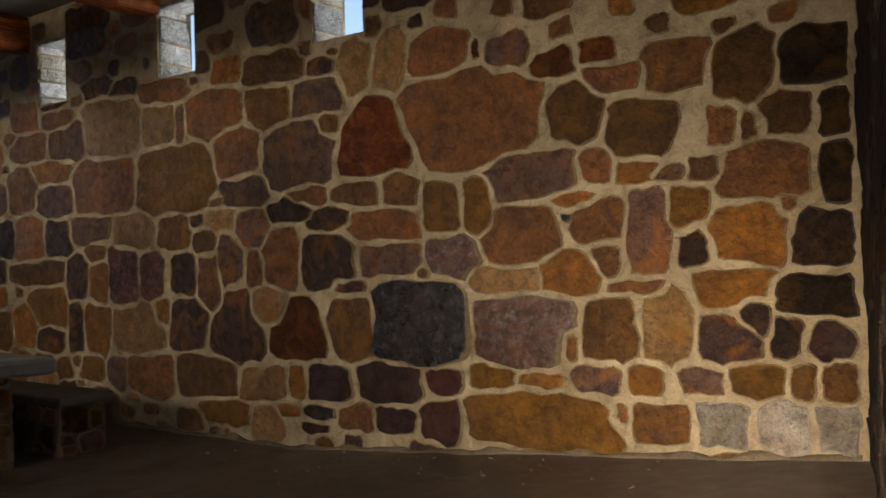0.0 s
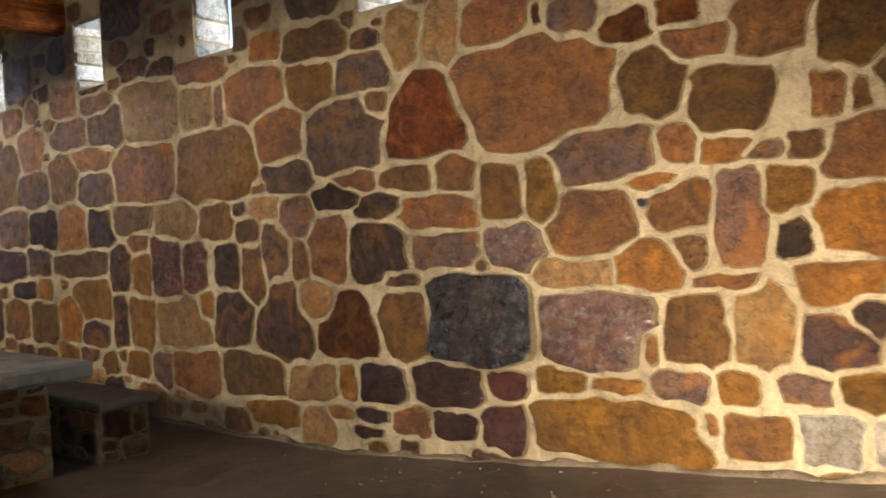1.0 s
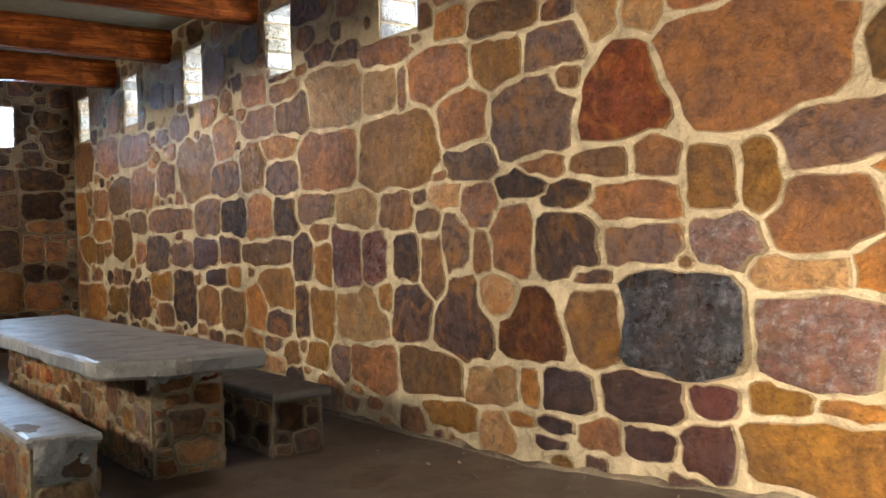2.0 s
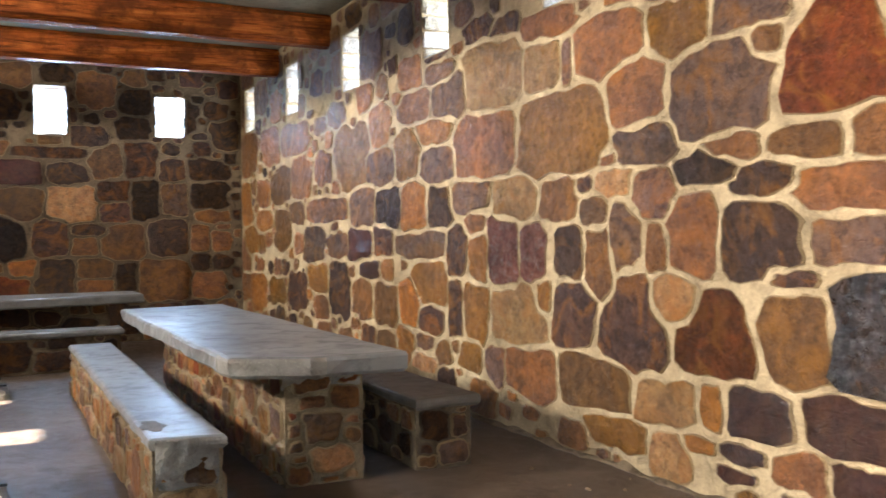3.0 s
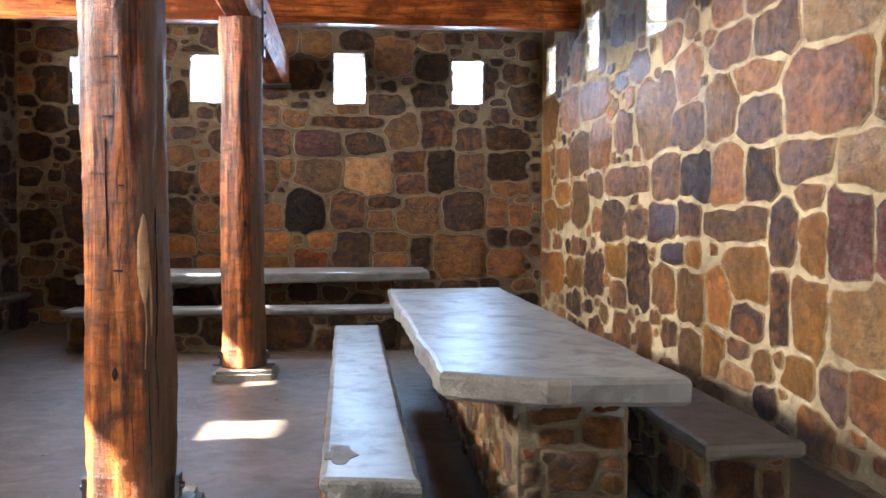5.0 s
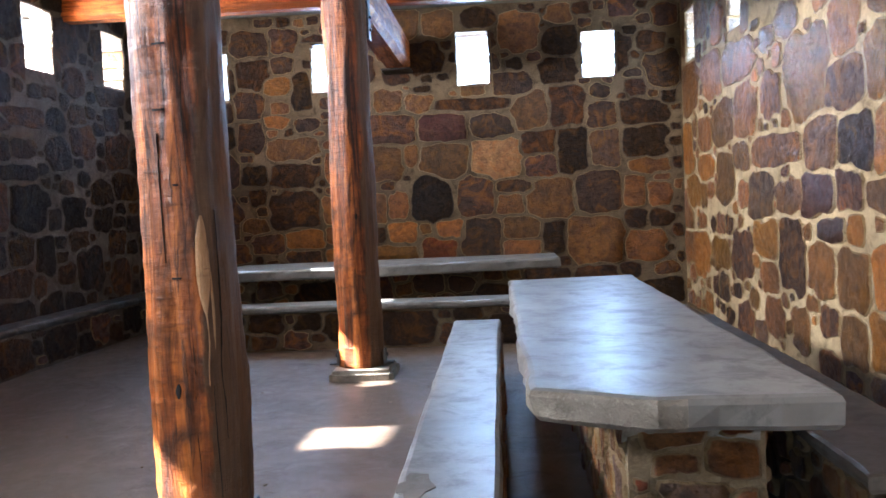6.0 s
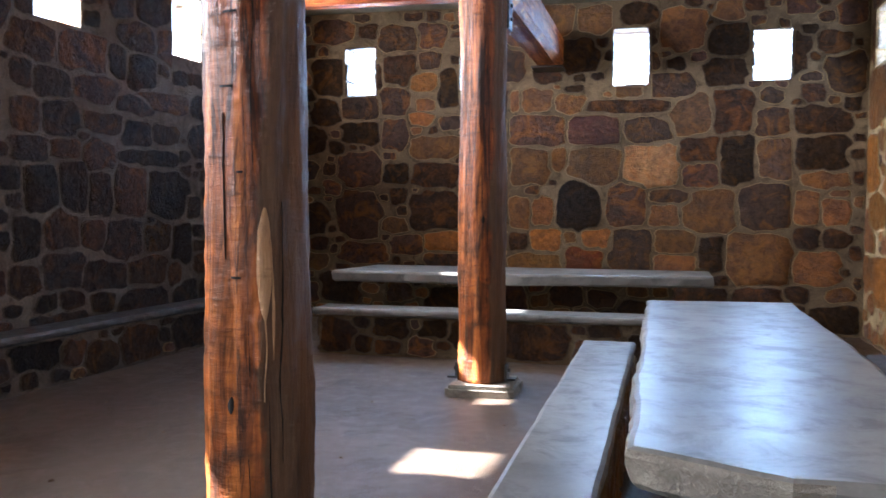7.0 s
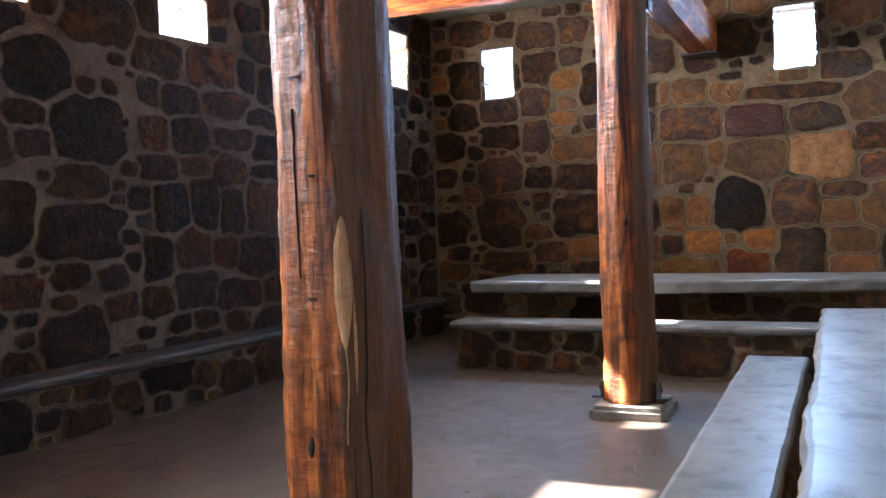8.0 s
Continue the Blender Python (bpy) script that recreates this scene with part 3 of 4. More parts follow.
def log_post(x, y, radius, seed, lean, twist):
    """A squared, hewn log on a concrete footing, held by steel straps."""
    ob = empty("log_post", x, y, 0)

    def at(theta, z, extra=0.0):
        ca, sa = math.cos(theta + twist), math.sin(theta + twist)
        f = 1.0 / (abs(ca) ** 3.2 + abs(sa) ** 3.2) ** (1 / 3.2)
        r = radius * (0.93 * f + wobble((ca * 1.5, sa * 1.5, z * 0.8 + seed), 0.5, 0.13) + wobble((ca * 4, sa * 4, z * 2 + seed), 0.5, 0.04) + wobble((ca * 5, sa * 5, z * 11 + seed), 0.5, 0.03)) * (1.03 - 0.015 * z)
        r += extra
        return (r * math.cos(theta) + lean[0] * z + wobble((z, seed, 0), 0.9, 0.02), r * math.sin(theta) + lean[1] * z, z)

    bm = bmesh.new()
    rows = [[bm.verts.new(at(2 * math.pi * q / 40, 0.08 + 2.95 * k / 130)) for q in range(40)] for k in range(131)]
    for a, b in zip(rows, rows[1:]):
        for q in range(40):
            bm.faces.new((a[q], a[(q + 1) % 40], b[(q + 1) % 40], b[q]))
    bm.faces.new(rows[0])
    bm.faces.new(rows[-1])
    part("log", bm, WOOD_Z, ob, smooth=True)
    bm = bmesh.new()
    for sx, sy in ((0.29, 0.27),):
        vs = add_box(bm, -sx, sx * 0.9, -sy * 0.85, sy, -0.05, 0.085)
        bmesh.ops.bevel(bm, geom=list(bm.edges), offset=0.03, segments=2, affect="EDGES")
    for vert in bm.verts:
        vert.co += Vector((wobble(vert.co * 3 + Vector((seed, 0, 0)), 0.5, 0.03), wobble(vert.co * 3 + Vector((0, seed, 0)), 0.5, 0.03), 0))
    part("footing", bm, SLAB_EDGE, ob, "rough grey concrete footing")
    for side in (-1, 1):
        bm = bmesh.new()
        yy = side * (radius + 0.025)
        add_box(bm, -0.04, 0.05, yy - 0.008, yy + 0.008, 0.1, 0.22)
        add_box(bm, -0.04, 0.05, yy + (0.008 if side > 0 else -0.07), yy + (0.07 if side > 0 else -0.008), 0.1, 0.115)
        strap = part("strap", bm, STEEL, ob, "dull steel angle bracket")
        bm = bmesh.new()
        bmesh.ops.create_cone(bm, cap_ends=True, segments=6, radius1=0.016, radius2=0.016, depth=0.02, matrix=pose(0.005, yy + side * 0.016, 0.17, 90))
        part("bolt", bm, STEEL, strap)
    return ob, at


post_a, at_a = log_post(-5.78, 2.02, 0.174, 4.0, (0.0, -0.008), 0.2)
tagged(post_a, "thick orange-brown varnished log post with pale scars", "post", "log posts")
post_b, at_b = log_post(-9.45, 2.1, 0.165, 9.5, (0.0, -0.004), 0.72)
tagged(post_b, "thick red-brown varnished log post on a concrete footing", "post", "log posts")


bm = bmesh.new()
add_box(bm, -0.02, 0.36, -0.18, 0.18, -0.235, -0.212)
bmesh.ops.bevel(bm, geom=list(bm.edges), offset=0.004, segments=1, affect="EDGES")
part("bearing_plate", bm, STEEL, girder, "grey steel plate under the beam end")
for post, r in ((post_a, 0.19), (post_b, 0.172)):
    bm = bmesh.new()
    add_box(bm, -0.16, -0.02, r - 0.012, r + 0.004, 2.72, 3.2)
    plate = part("tie_plate", bm, STEEL, post, "galvanised steel tie plate")
    for z in (2.8, 2.9, 3.1):
        bm = bmesh.new()
        bmesh.ops.create_cone(bm, cap_ends=True, segments=6, radius1=0.014, radius2=0.014, depth=0.018, matrix=pose(-0.09, r + 0.012, z, 90))
        part("bolt", bm, STEEL, plate)


def scar(name, parent, at, theta, z0, z1, width, mat, label, seed, n=24):
    """A strip that hugs the log between two heights; width(f) gives its half width in radians."""
    bm = bmesh.new()
    rows = []
    for k in range(n + 1):
        f = k / n
        z = z0 + (z1 - z0) * f
        mid = theta + wobble((z, seed, 0), 0.2, 0.05)
        rows.append([bm.verts.new(at(mid + width(f) * q, z, e)) for q, e in ((-1, -0.004), (-0.8, 0.004), (0, 0.005), (0.8, 0.004), (1, -0.004))])
    for a, b in zip(rows, rows[1:]):
        for q in range(4):
            bm.faces.new((a[q], a[q + 1], b[q + 1], b[q]))
    return part(name, bm, mat, parent, label, smooth=True)


scar("scar", post_a, at_a, 0.56, 0.72, 1.38, lambda f: 0.01 + 0.012 * f + 0.14 * max(0.0, math.sin(math.pi * min(1.0, max(0.0, (f - 0.42) / 0.58)))) ** 0.7, BARE_WOOD, "pale bare wood where a sliver broke off", 1.0)
scar("scar", post_a, at_a, 0.72, 0.86, 1.16, lambda f: 0.025 * math.sin(math.pi * f) + 0.006, BARE_WOOD, "pale bare wood where a sliver broke off", 2.0)
for z, th, w in ((2.04, -0.1, 0.2), (1.79, -0.22, 0.17), (1.14, -0.05, 0.16), (1.5, 0.1, 0.07), (2.3, 0.0, 0.15)):
    scar("saw_cut", post_a, at_a, th, z - 0.004, z + 0.004, lambda f, w=w: w, CRACK, "thin dark saw cut", 3.0, 2)
for post, at, z, th in ((post_a, at_a, 0.7, -0.16), (post_b, at_b, 1.3, 0.2), (post_a, at_a, 2.5, 0.6)):
    scar("knot", post, at, th, z - 0.03, z + 0.03, lambda f: 0.012 + 0.075 * math.sin(math.pi * f), CRACK, "dark knot hole", 4.0, 10)
for post, at, th, z0, z1 in ((post_a, at_a, 0.25, 0.3, 1.0), (post_a, at_a, 0.9, 0.5, 1.4), (post_a, at_a, -0.3, 1.2, 1.7), (post_a, at_a, 0.35, 1.5, 2.3), (post_b, at_b, 0.4, 0.5, 1.5), (post_b, at_b, 0.1, 1.8, 2.6), (post_a, at_a, 0.65, 0.2, 0.72)):
    scar("drying_crack", post, at, th, z0, z1, lambda f: 0.012 * math.sin(math.pi * f) + 0.002, CRACK, "long drying crack", z0 * 7)


# ---- tables and benches ----
def plaster(parent, x, y0, y1, z0, z1, thick, seed, label="rough whitish cement smeared over the end"):
    """Cement smeared on an end face; it thins out and dips under the stones at its ragged edge."""
    bm = bmesh.new()
    n, m = 26, 16
    rows = []
    for a in range(n + 1):
        row = []
        for c in range(m + 1):
            f, g = a / n, c / m
            y, z = y0 + (y1 - y0) * f, z0 + (z1 - z0) * g
            edge = min(f, 1 - f) * 4 + 0.15
            low = g * 1.7 - 0.35 + 0.8 * noise.noise(Vector((y * 4, seed, 0)))
            d = thick * (min(1.0, edge, low) + 0.8 * noise.noise(Vector((y * 12, z * 12, seed))) + 0.25 * noise.noise(Vector((y * 50, z * 50, seed)))) - 0.012
            row.append(bm.verts.new((x + d, y, z)))
        rows.append(row)
    for a in range(n):
        for c in range(m):
            bm.faces.new((rows[a][c], rows[a + 1][c], rows[a + 1][c + 1], rows[a][c + 1]))
    return part("cement_smear", bm, SLAB_EDGE, parent, label, smooth=True)


def slab(name, corners, z0, z1, parent, label, seed, rough=0.012, mat=None, pale=None):
    """A cast slab: its outline broken up, its top edge rounded and worn."""
    pts = []
    for a, b in zip(corners, corners[1:] + corners[:1]):
        n = max(2, int(math.dist(a, b) / 0.09))
        pts += [(a[0] + (b[0] - a[0]) * k / n, a[1] + (b[1] - a[1]) * k / n) for k in range(n)]
    cx, cy = sum(p[0] for p in corners) / len(corners), sum(p[1] for p in corners) / len(corners)
    bm = bmesh.new()
    rows = []
    for inset, z, jag in ((0.03, z0, 1.6), (0.004, z0 + 0.02, 1.4), (0.0, z1 - 0.025, 1.0), (0.008, z1 - 0.007, 0.7), (0.026, z1, 0.6)):
        row = []
        for k, (x, y) in enumerate(pts):
            ax, ay = pts[k - 1]
            bx, by = pts[(k + 1) % len(pts)]
            d = math.hypot(bx - ax, by - ay)
            nx, ny = (by - ay) / d, -(bx - ax) / d
            if nx * (x - cx) + ny * (y - cy) < 0:
                nx, ny = -nx, -ny
            off = wobble((x, y, z * 3 + seed), 0.16, rough * jag) + (wobble((x, y, z * 9 + seed), 0.07, 0.008) if z < z1 - 0.03 else 0.0) + wobble((x, y, seed), 0.5, rough * 0.8) - inset
            row.append(bm.verts.new((x + nx * off, y + ny * off, z + (wobble((x, y, seed + 4), 0.3, 0.006) if z < z1 - 0.03 else 0))))
        rows.append(row)
    n = len(pts)
    for a, b in zip(rows, rows[1:]):
        for k in range(n):
            f = bm.faces.new((a[k], a[(k + 1) % n], b[(k + 1) % n], b[k]))
            f.material_index = 1 if pale is not None and b is not rows[-1] and pale(*pts[k]) else 0
    bm.faces.new(rows[0])
    bm.faces.new(rows[-1])
    return part(name, bm, [mat or SLAB, SLAB_EDGE], parent, label)


def stone_base(name, x0, x1, y0, y1, high, parent, seed, faces, tones="oobbgdt", sizes=None, mat=None):
    """A built base of rubble: a mortar core, and stones on the faces that can be seen."""
    bm = bmesh.new()
    add_box(bm, x0, x1, y0, y1, -0.08, high)
    core = part(name, bm, mat or MORTAR, parent)
    sizes = sizes or [(0.17, 30), (0.12, 160), (0.085, 400), (0.055, 300)]
    for k, side in enumerate(faces):
        if side == "+x":
            w, f = y1 - y0, (lambda u, v, d: (x1 + d, y0 + u, v))
        elif side == "-x":
            w, f = y1 - y0, (lambda u, v, d: (x0 - d, y1 - u, v))
        elif side == "-y":
            w, f = x1 - x0, (lambda u, v, d: (x0 + u, y0 - d, v))
        else:
            w, f = x1 - x0, (lambda u, v, d: (x1 - u, y1 + d, v))
        masonry(core, w, high, f, seed + k, gap=0.015, proud=0.022, sizes=sizes, tones=tones, limit=130)
    return core


table = empty("stone_table", 0, 0, 0)
slab("tabletop", [(-5.2, 3.33), (-5.0, 3.72), (-4.99, 4.28), (-9.28, 4.28), (-9.17, 3.31)], 0.645, 0.76, table, "smooth grey concrete slab with chipped edges", 1.0, 0.017, None, lambda x, y: x > -5.5 and y < 3.8)
stone_base("pedestal", -8.95, -5.27, 3.66, 4.12, 0.65, table, 11, ("+x", "-y", "+y"), "obbtgrb", [(0.1, 30), (0.075, 300), (0.055, 600), (0.04, 500)], MORTAR_MID)
plaster(table, -5.25, 3.64, 4.1, 0.55, 0.66, 0.045, 3.0)
tagged(table, "long picnic table, grey concrete top on a rubble base", "table", "stone tables")

bench = empty("stone_bench", 0, 0, 0)
slab("seat", [(-4.86, 2.87), (-4.78, 3.23), (-9.27, 3.24), (-9.27, 2.87)], 0.385, 0.45, bench, "grey concrete seat slab, flaked at its end", 2.0, 0.006, None, lambda x, y: x > -4.95)
stone_base("base", -9.2, -4.87, 2.89, 3.22, 0.39, bench, 21, ("+x", "-y", "+y"), "obbtgo", [(0.1, 30), (0.075, 300), (0.055, 500), (0.04, 300)], MORTAR_MID)
plaster(bench, -4.833, 2.9, 3.2, 0.2, 0.44, 0.035, 5.0)
bm = bmesh.new()
ring = []
for k in range(22):
    a = 2 * math.pi * k / 22
    f = 1 + wobble((math.cos(a) * 2, math.sin(a) * 2, 3.3), 0.7, 0.5)
    ring.append(bm.verts.new((-5.17 + 0.13 * f * math.cos(a), 2.945 + 0.055 * f * math.sin(a), 0.4525)))
bm.faces.new(ring)
foot = [bm.verts.new((vert.co.x, vert.co.y, 0.44)) for vert in ring]
for k in range(22):
    bm.faces.new((ring[k], foot[k], foot[(k + 1) % 22], ring[(k + 1) % 22]))
part("flaked_patch", bm, SLAB_MID, bench, "dull grey patch where the surface flaked off")
tagged(bench, "long concrete-topped stone bench in front of the table", "bench", "stone benches")

bench = empty("stone_bench", 0, 0, 0)
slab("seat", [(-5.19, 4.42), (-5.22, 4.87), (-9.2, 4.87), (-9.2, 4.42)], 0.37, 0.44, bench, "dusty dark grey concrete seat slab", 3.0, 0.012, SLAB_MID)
# Dark stones and mortar paint in the shade beside the wall.
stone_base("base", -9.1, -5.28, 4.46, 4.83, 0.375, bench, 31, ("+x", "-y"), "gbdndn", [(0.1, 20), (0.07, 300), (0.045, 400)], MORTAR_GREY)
tagged(bench, "long concrete-topped stone bench between table and wall", "bench", "stone benches")

table = empty("stone_table", 0, 0, 0)
slab("tabletop", [(-11.25, 0.2), (-11.25, 1.8), (-11.56, 3.88), (-12.36, 3.88), (-12.28, 0.35)], 0.65, 0.76, table, "grey concrete slab with worn edge", 4.0, 0.012)
# Darker mortar puts the shade under the slab into the pedestal.
stone_base("pedestal", -12.2, -11.75, 0.6, 3.5, 0.655, table, 41, ("+x", "+y"), "bdgbon", mat=MORTAR_GREY)
tagged(table, "long picnic table across the end of the room, grey concrete top", "table", "stone tables")

bench = empty("stone_bench", 0, 0, 0)
slab("seat", [(-10.75, 0.2), (-10.75, 3.55), (-11.15, 3.55), (-11.15, 0.2)], 0.37, 0.44, bench, "grey concrete seat slab", 5.0, 0.01)
# Same darkened mortar: the base's shade is in its colour.
stone_base("base", -11.1, -10.8, 0.25, 3.5, 0.375, bench, 51, ("+x", "+y", "-y"), "ndgnns", mat=MORTAR_GREY)
tagged(bench, "concrete-topped stone bench before the end table", "bench", "stone benches")

bench = empty("wall_bench", FAR_X, WEST_LOW, 0, SOUTH_TURN)
# Dark seat and base colours carry the ledge's shade.
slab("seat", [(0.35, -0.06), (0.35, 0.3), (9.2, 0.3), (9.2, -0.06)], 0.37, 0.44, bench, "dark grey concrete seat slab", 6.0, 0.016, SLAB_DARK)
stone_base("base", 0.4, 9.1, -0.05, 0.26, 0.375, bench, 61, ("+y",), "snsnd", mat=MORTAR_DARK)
tagged(bench, "low stone ledge bench along the shaded wall", "bench", "stone benches")

# ---- stones of the walls: along the wall, height, half width, half height, kind ----
NORTH_STONES = []
NORTH_STONES += [
    (-13.42, 1.22, 0.44, 0.29, "b"), (-13.31, 1.87, 0.42, 0.28, "o"), (-13.20, 2.58, 0.62, 0.28, "b"), (-13.00, 1.37, 0.40, 0.18, "o"), (-12.52, 0.66, 0.34, 0.23, "o"),
    (-12.27, 2.00, 0.31, 0.17, "b"), (-12.24, 1.63, 0.36, 0.13, "o"), (-11.90, 2.58, 0.38, 0.22, "b"), (-11.68, 0.73, 0.30, 0.16, "o"), (-11.50, 2.05, 0.38, 0.21, "b"),
    (-11.44, 1.51, 0.31, 0.23, "b"), (-10.90, 2.60, 0.57, 0.18, "b"), (-10.87, 0.77, 0.34, 0.22, "d"), (-10.81, 1.70, 0.25, 0.12, "g"), (-10.67, 2.10, 0.33, 0.23, "b"),
    (-10.24, 1.32, 0.32, 0.19, "g"), (-10.09, 0.95, 0.28, 0.16, "o"), (-10.02, 0.62, 0.24, 0.12, "b"), (-9.90, 2.14, 0.24, 0.18, "g"),
]
NORTH_STONES += [
    (-9.85, 1.69, 0.61, 0.12, "g"), (-9.46, 1.31, 0.30, 0.13, "g"), (-9.45, 0.84, 0.29, 0.29, "d"), (-9.01, 2.19, 0.39, 0.30, "o"), (-8.84, 1.32, 0.29, 0.15, "m"),
    (-8.80, 0.77, 0.25, 0.18, "b"), (-8.77, 1.70, 0.30, 0.18, "g"), (-8.57, 1.08, 0.20, 0.09, "m"), (-8.32, 2.05, 0.32, 0.15, "g"), (-8.30, 2.44, 0.21, 0.18, "o"),
    (-8.26, 1.37, 0.22, 0.14, "d"), (-8.21, 0.77, 0.27, 0.18, "b"), (-8.08, 1.64, 0.32, 0.18, "d"), (-7.77, 0.42, 0.18, 0.17, "o"), (-7.67, 2.10, 0.26, 0.20, "o"),
    (-7.67, 0.79, 0.22, 0.19, "o"), (-7.61, 2.82, 0.23, 0.13, "o"), (-7.60, 1.63, 0.28, 0.24, "o"), (-7.54, 2.52, 0.28, 0.12, "b"),
]
NORTH_STONES += [
    (-7.43, 1.33, 0.47, 0.12, "b"), (-7.43, 0.31, 0.28, 0.07, "t"), (-7.39, 0.50, 0.15, 0.07, "g"), (-7.28, 0.70, 0.24, 0.12, "d"), (-7.27, 0.99, 0.30, 0.19, "o"),
    (-7.17, 2.26, 0.34, 0.10, "o"), (-7.14, 1.99, 0.33, 0.14, "g"), (-7.10, 1.63, 0.22, 0.16, "d"), (-7.04, 2.74, 0.23, 0.09, "b"), (-7.02, 0.43, 0.13, 0.10, "b"),
    (-6.90, 2.51, 0.28, 0.18, "g"), (-6.82, 0.80, 0.11, 0.22, "d"), (-6.79, 1.26, 0.17, 0.18, "d"), (-6.58, 0.46, 0.17, 0.11, "o"), (-6.54, 1.70, 0.30, 0.12, "g"),
    (-6.45, 0.83, 0.18, 0.21, "o"), (-6.43, 1.20, 0.14, 0.19, "o"), (-6.40, 2.95, 0.21, 0.09, "d"), (-6.34, 2.06, 0.47, 0.23, "b"),
]
NORTH_STONES += [
    (-6.19, 0.43, 0.13, 0.15, "g"), (-6.18, 2.57, 0.39, 0.25, "t"), (-6.08, 1.27, 0.20, 0.24, "c"), (-6.00, 2.89, 0.18, 0.08, "d"), (-5.92, 1.66, 0.27, 0.14, "t"),
    (-5.91, 0.82, 0.35, 0.19, "t"), (-5.72, 0.44, 0.30, 0.16, "b"), (-5.67, 1.27, 0.14, 0.17, "c"), (-5.54, 0.98, 0.10, 0.11, "o"), (-5.54, 2.51, 0.21, 0.17, "t"),
    (-5.48, 2.79, 0.30, 0.10, "b"), (-5.37, 1.64, 0.20, 0.14, "b"), (-5.35, 2.05, 0.49, 0.27, "o"), (-5.25, 2.49, 0.06, 0.15, "g"), (-5.24, 1.28, 0.15, 0.16, "d"),
    (-5.21, 0.87, 0.22, 0.19, "d"), (-5.07, 1.71, 0.08, 0.06, "d"), (-4.99, 0.47, 0.36, 0.16, "b"), (-4.98, 1.54, 0.12, 0.10, "b"),
]
NORTH_STONES += [
    (-4.94, 1.23, 0.13, 0.20, "b"), (-4.84, 1.84, 0.08, 0.04, "b"), (-4.82, 2.52, 0.31, 0.18, "b"), (-4.78, 1.70, 0.18, 0.09, "t"), (-4.77, 0.21, 0.26, 0.10, "o"),
    (-4.69, 1.37, 0.13, 0.20, "g"), (-4.67, 2.84, 0.16, 0.10, "o"), (-4.62, 0.88, 0.28, 0.30, "d^"), (-4.58, 2.21, 0.26, 0.19, "b"), (-4.51, 1.90, 0.25, 0.12, "g"),
    (-4.45, 1.62, 0.19, 0.12, "g"), (-4.41, 1.30, 0.08, 0.13, "b"), (-4.35, 0.46, 0.25, 0.13, "t"), (-4.31, 0.16, 0.15, 0.13, "t"), (-4.27, 1.04, 0.18, 0.11, "t"),
    (-4.22, 2.51, 0.24, 0.17, "o"), (-4.15, 2.77, 0.28, 0.12, "b"), (-4.12, 1.38, 0.17, 0.20, "b"), (-4.09, 0.27, 0.12, 0.06, "o"),
]
NORTH_STONES += [
    (-4.03, 1.73, 0.22, 0.08, "d"), (-3.99, 0.50, 0.09, 0.13, "o"), (-3.96, 0.87, 0.27, 0.22, "r^"), (-3.92, 2.13, 0.36, 0.23, "g"), (-3.83, 1.82, 0.17, 0.07, "b"),
    (-3.81, 0.16, 0.14, 0.04, "m"), (-3.77, 0.28, 0.13, 0.05, "m"), (-3.72, 2.52, 0.24, 0.14, "g"), (-3.67, 2.72, 0.12, 0.06, "d"), (-3.65, 1.35, 0.24, 0.18, "d"),
    (-3.64, 0.49, 0.22, 0.14, "m"), (-3.63, 1.65, 0.18, 0.08, "d"), (-3.61, 2.31, 0.10, 0.09, "b"), (-3.44, 1.16, 0.14, 0.05, "d"), (-3.43, 0.88, 0.20, 0.22, "b"),
    (-3.42, 0.27, 0.15, 0.10, "b"), (-3.36, 1.81, 0.21, 0.08, "b"), (-3.35, 2.69, 0.15, 0.17, "t"), (-3.18, 2.19, 0.34, 0.26, "r^"),
]
NORTH_STONES += [
    (-3.12, 1.58, 0.31, 0.10, "b"), (-3.12, 0.52, 0.29, 0.13, "m"), (-3.09, 1.35, 0.25, 0.11, "g"), (-3.06, 0.29, 0.19, 0.08, "m"), (-3.04, 2.67, 0.14, 0.19, "t"),
    (-2.97, 1.81, 0.16, 0.11, "b"), (-2.83, 0.95, 0.37, 0.26, "k"), (-2.70, 0.31, 0.16, 0.13, "m"), (-2.66, 0.56, 0.15, 0.08, "m"), (-2.65, 2.65, 0.23, 0.13, "b"),
    (-2.65, 1.67, 0.15, 0.15, "b"), (-2.58, 1.35, 0.18, 0.13, "p"), (-2.44, 2.22, 0.52, 0.28, "b"), (-2.36, 1.66, 0.11, 0.16, "o"), (-2.34, 2.63, 0.04, 0.06, "r"),
    (-2.29, 0.61, 0.16, 0.08, "o"), (-2.18, 1.20, 0.24, 0.08, "t"), (-2.12, 2.58, 0.15, 0.11, "g"), (-2.06, 1.47, 0.23, 0.16, "b"),
]
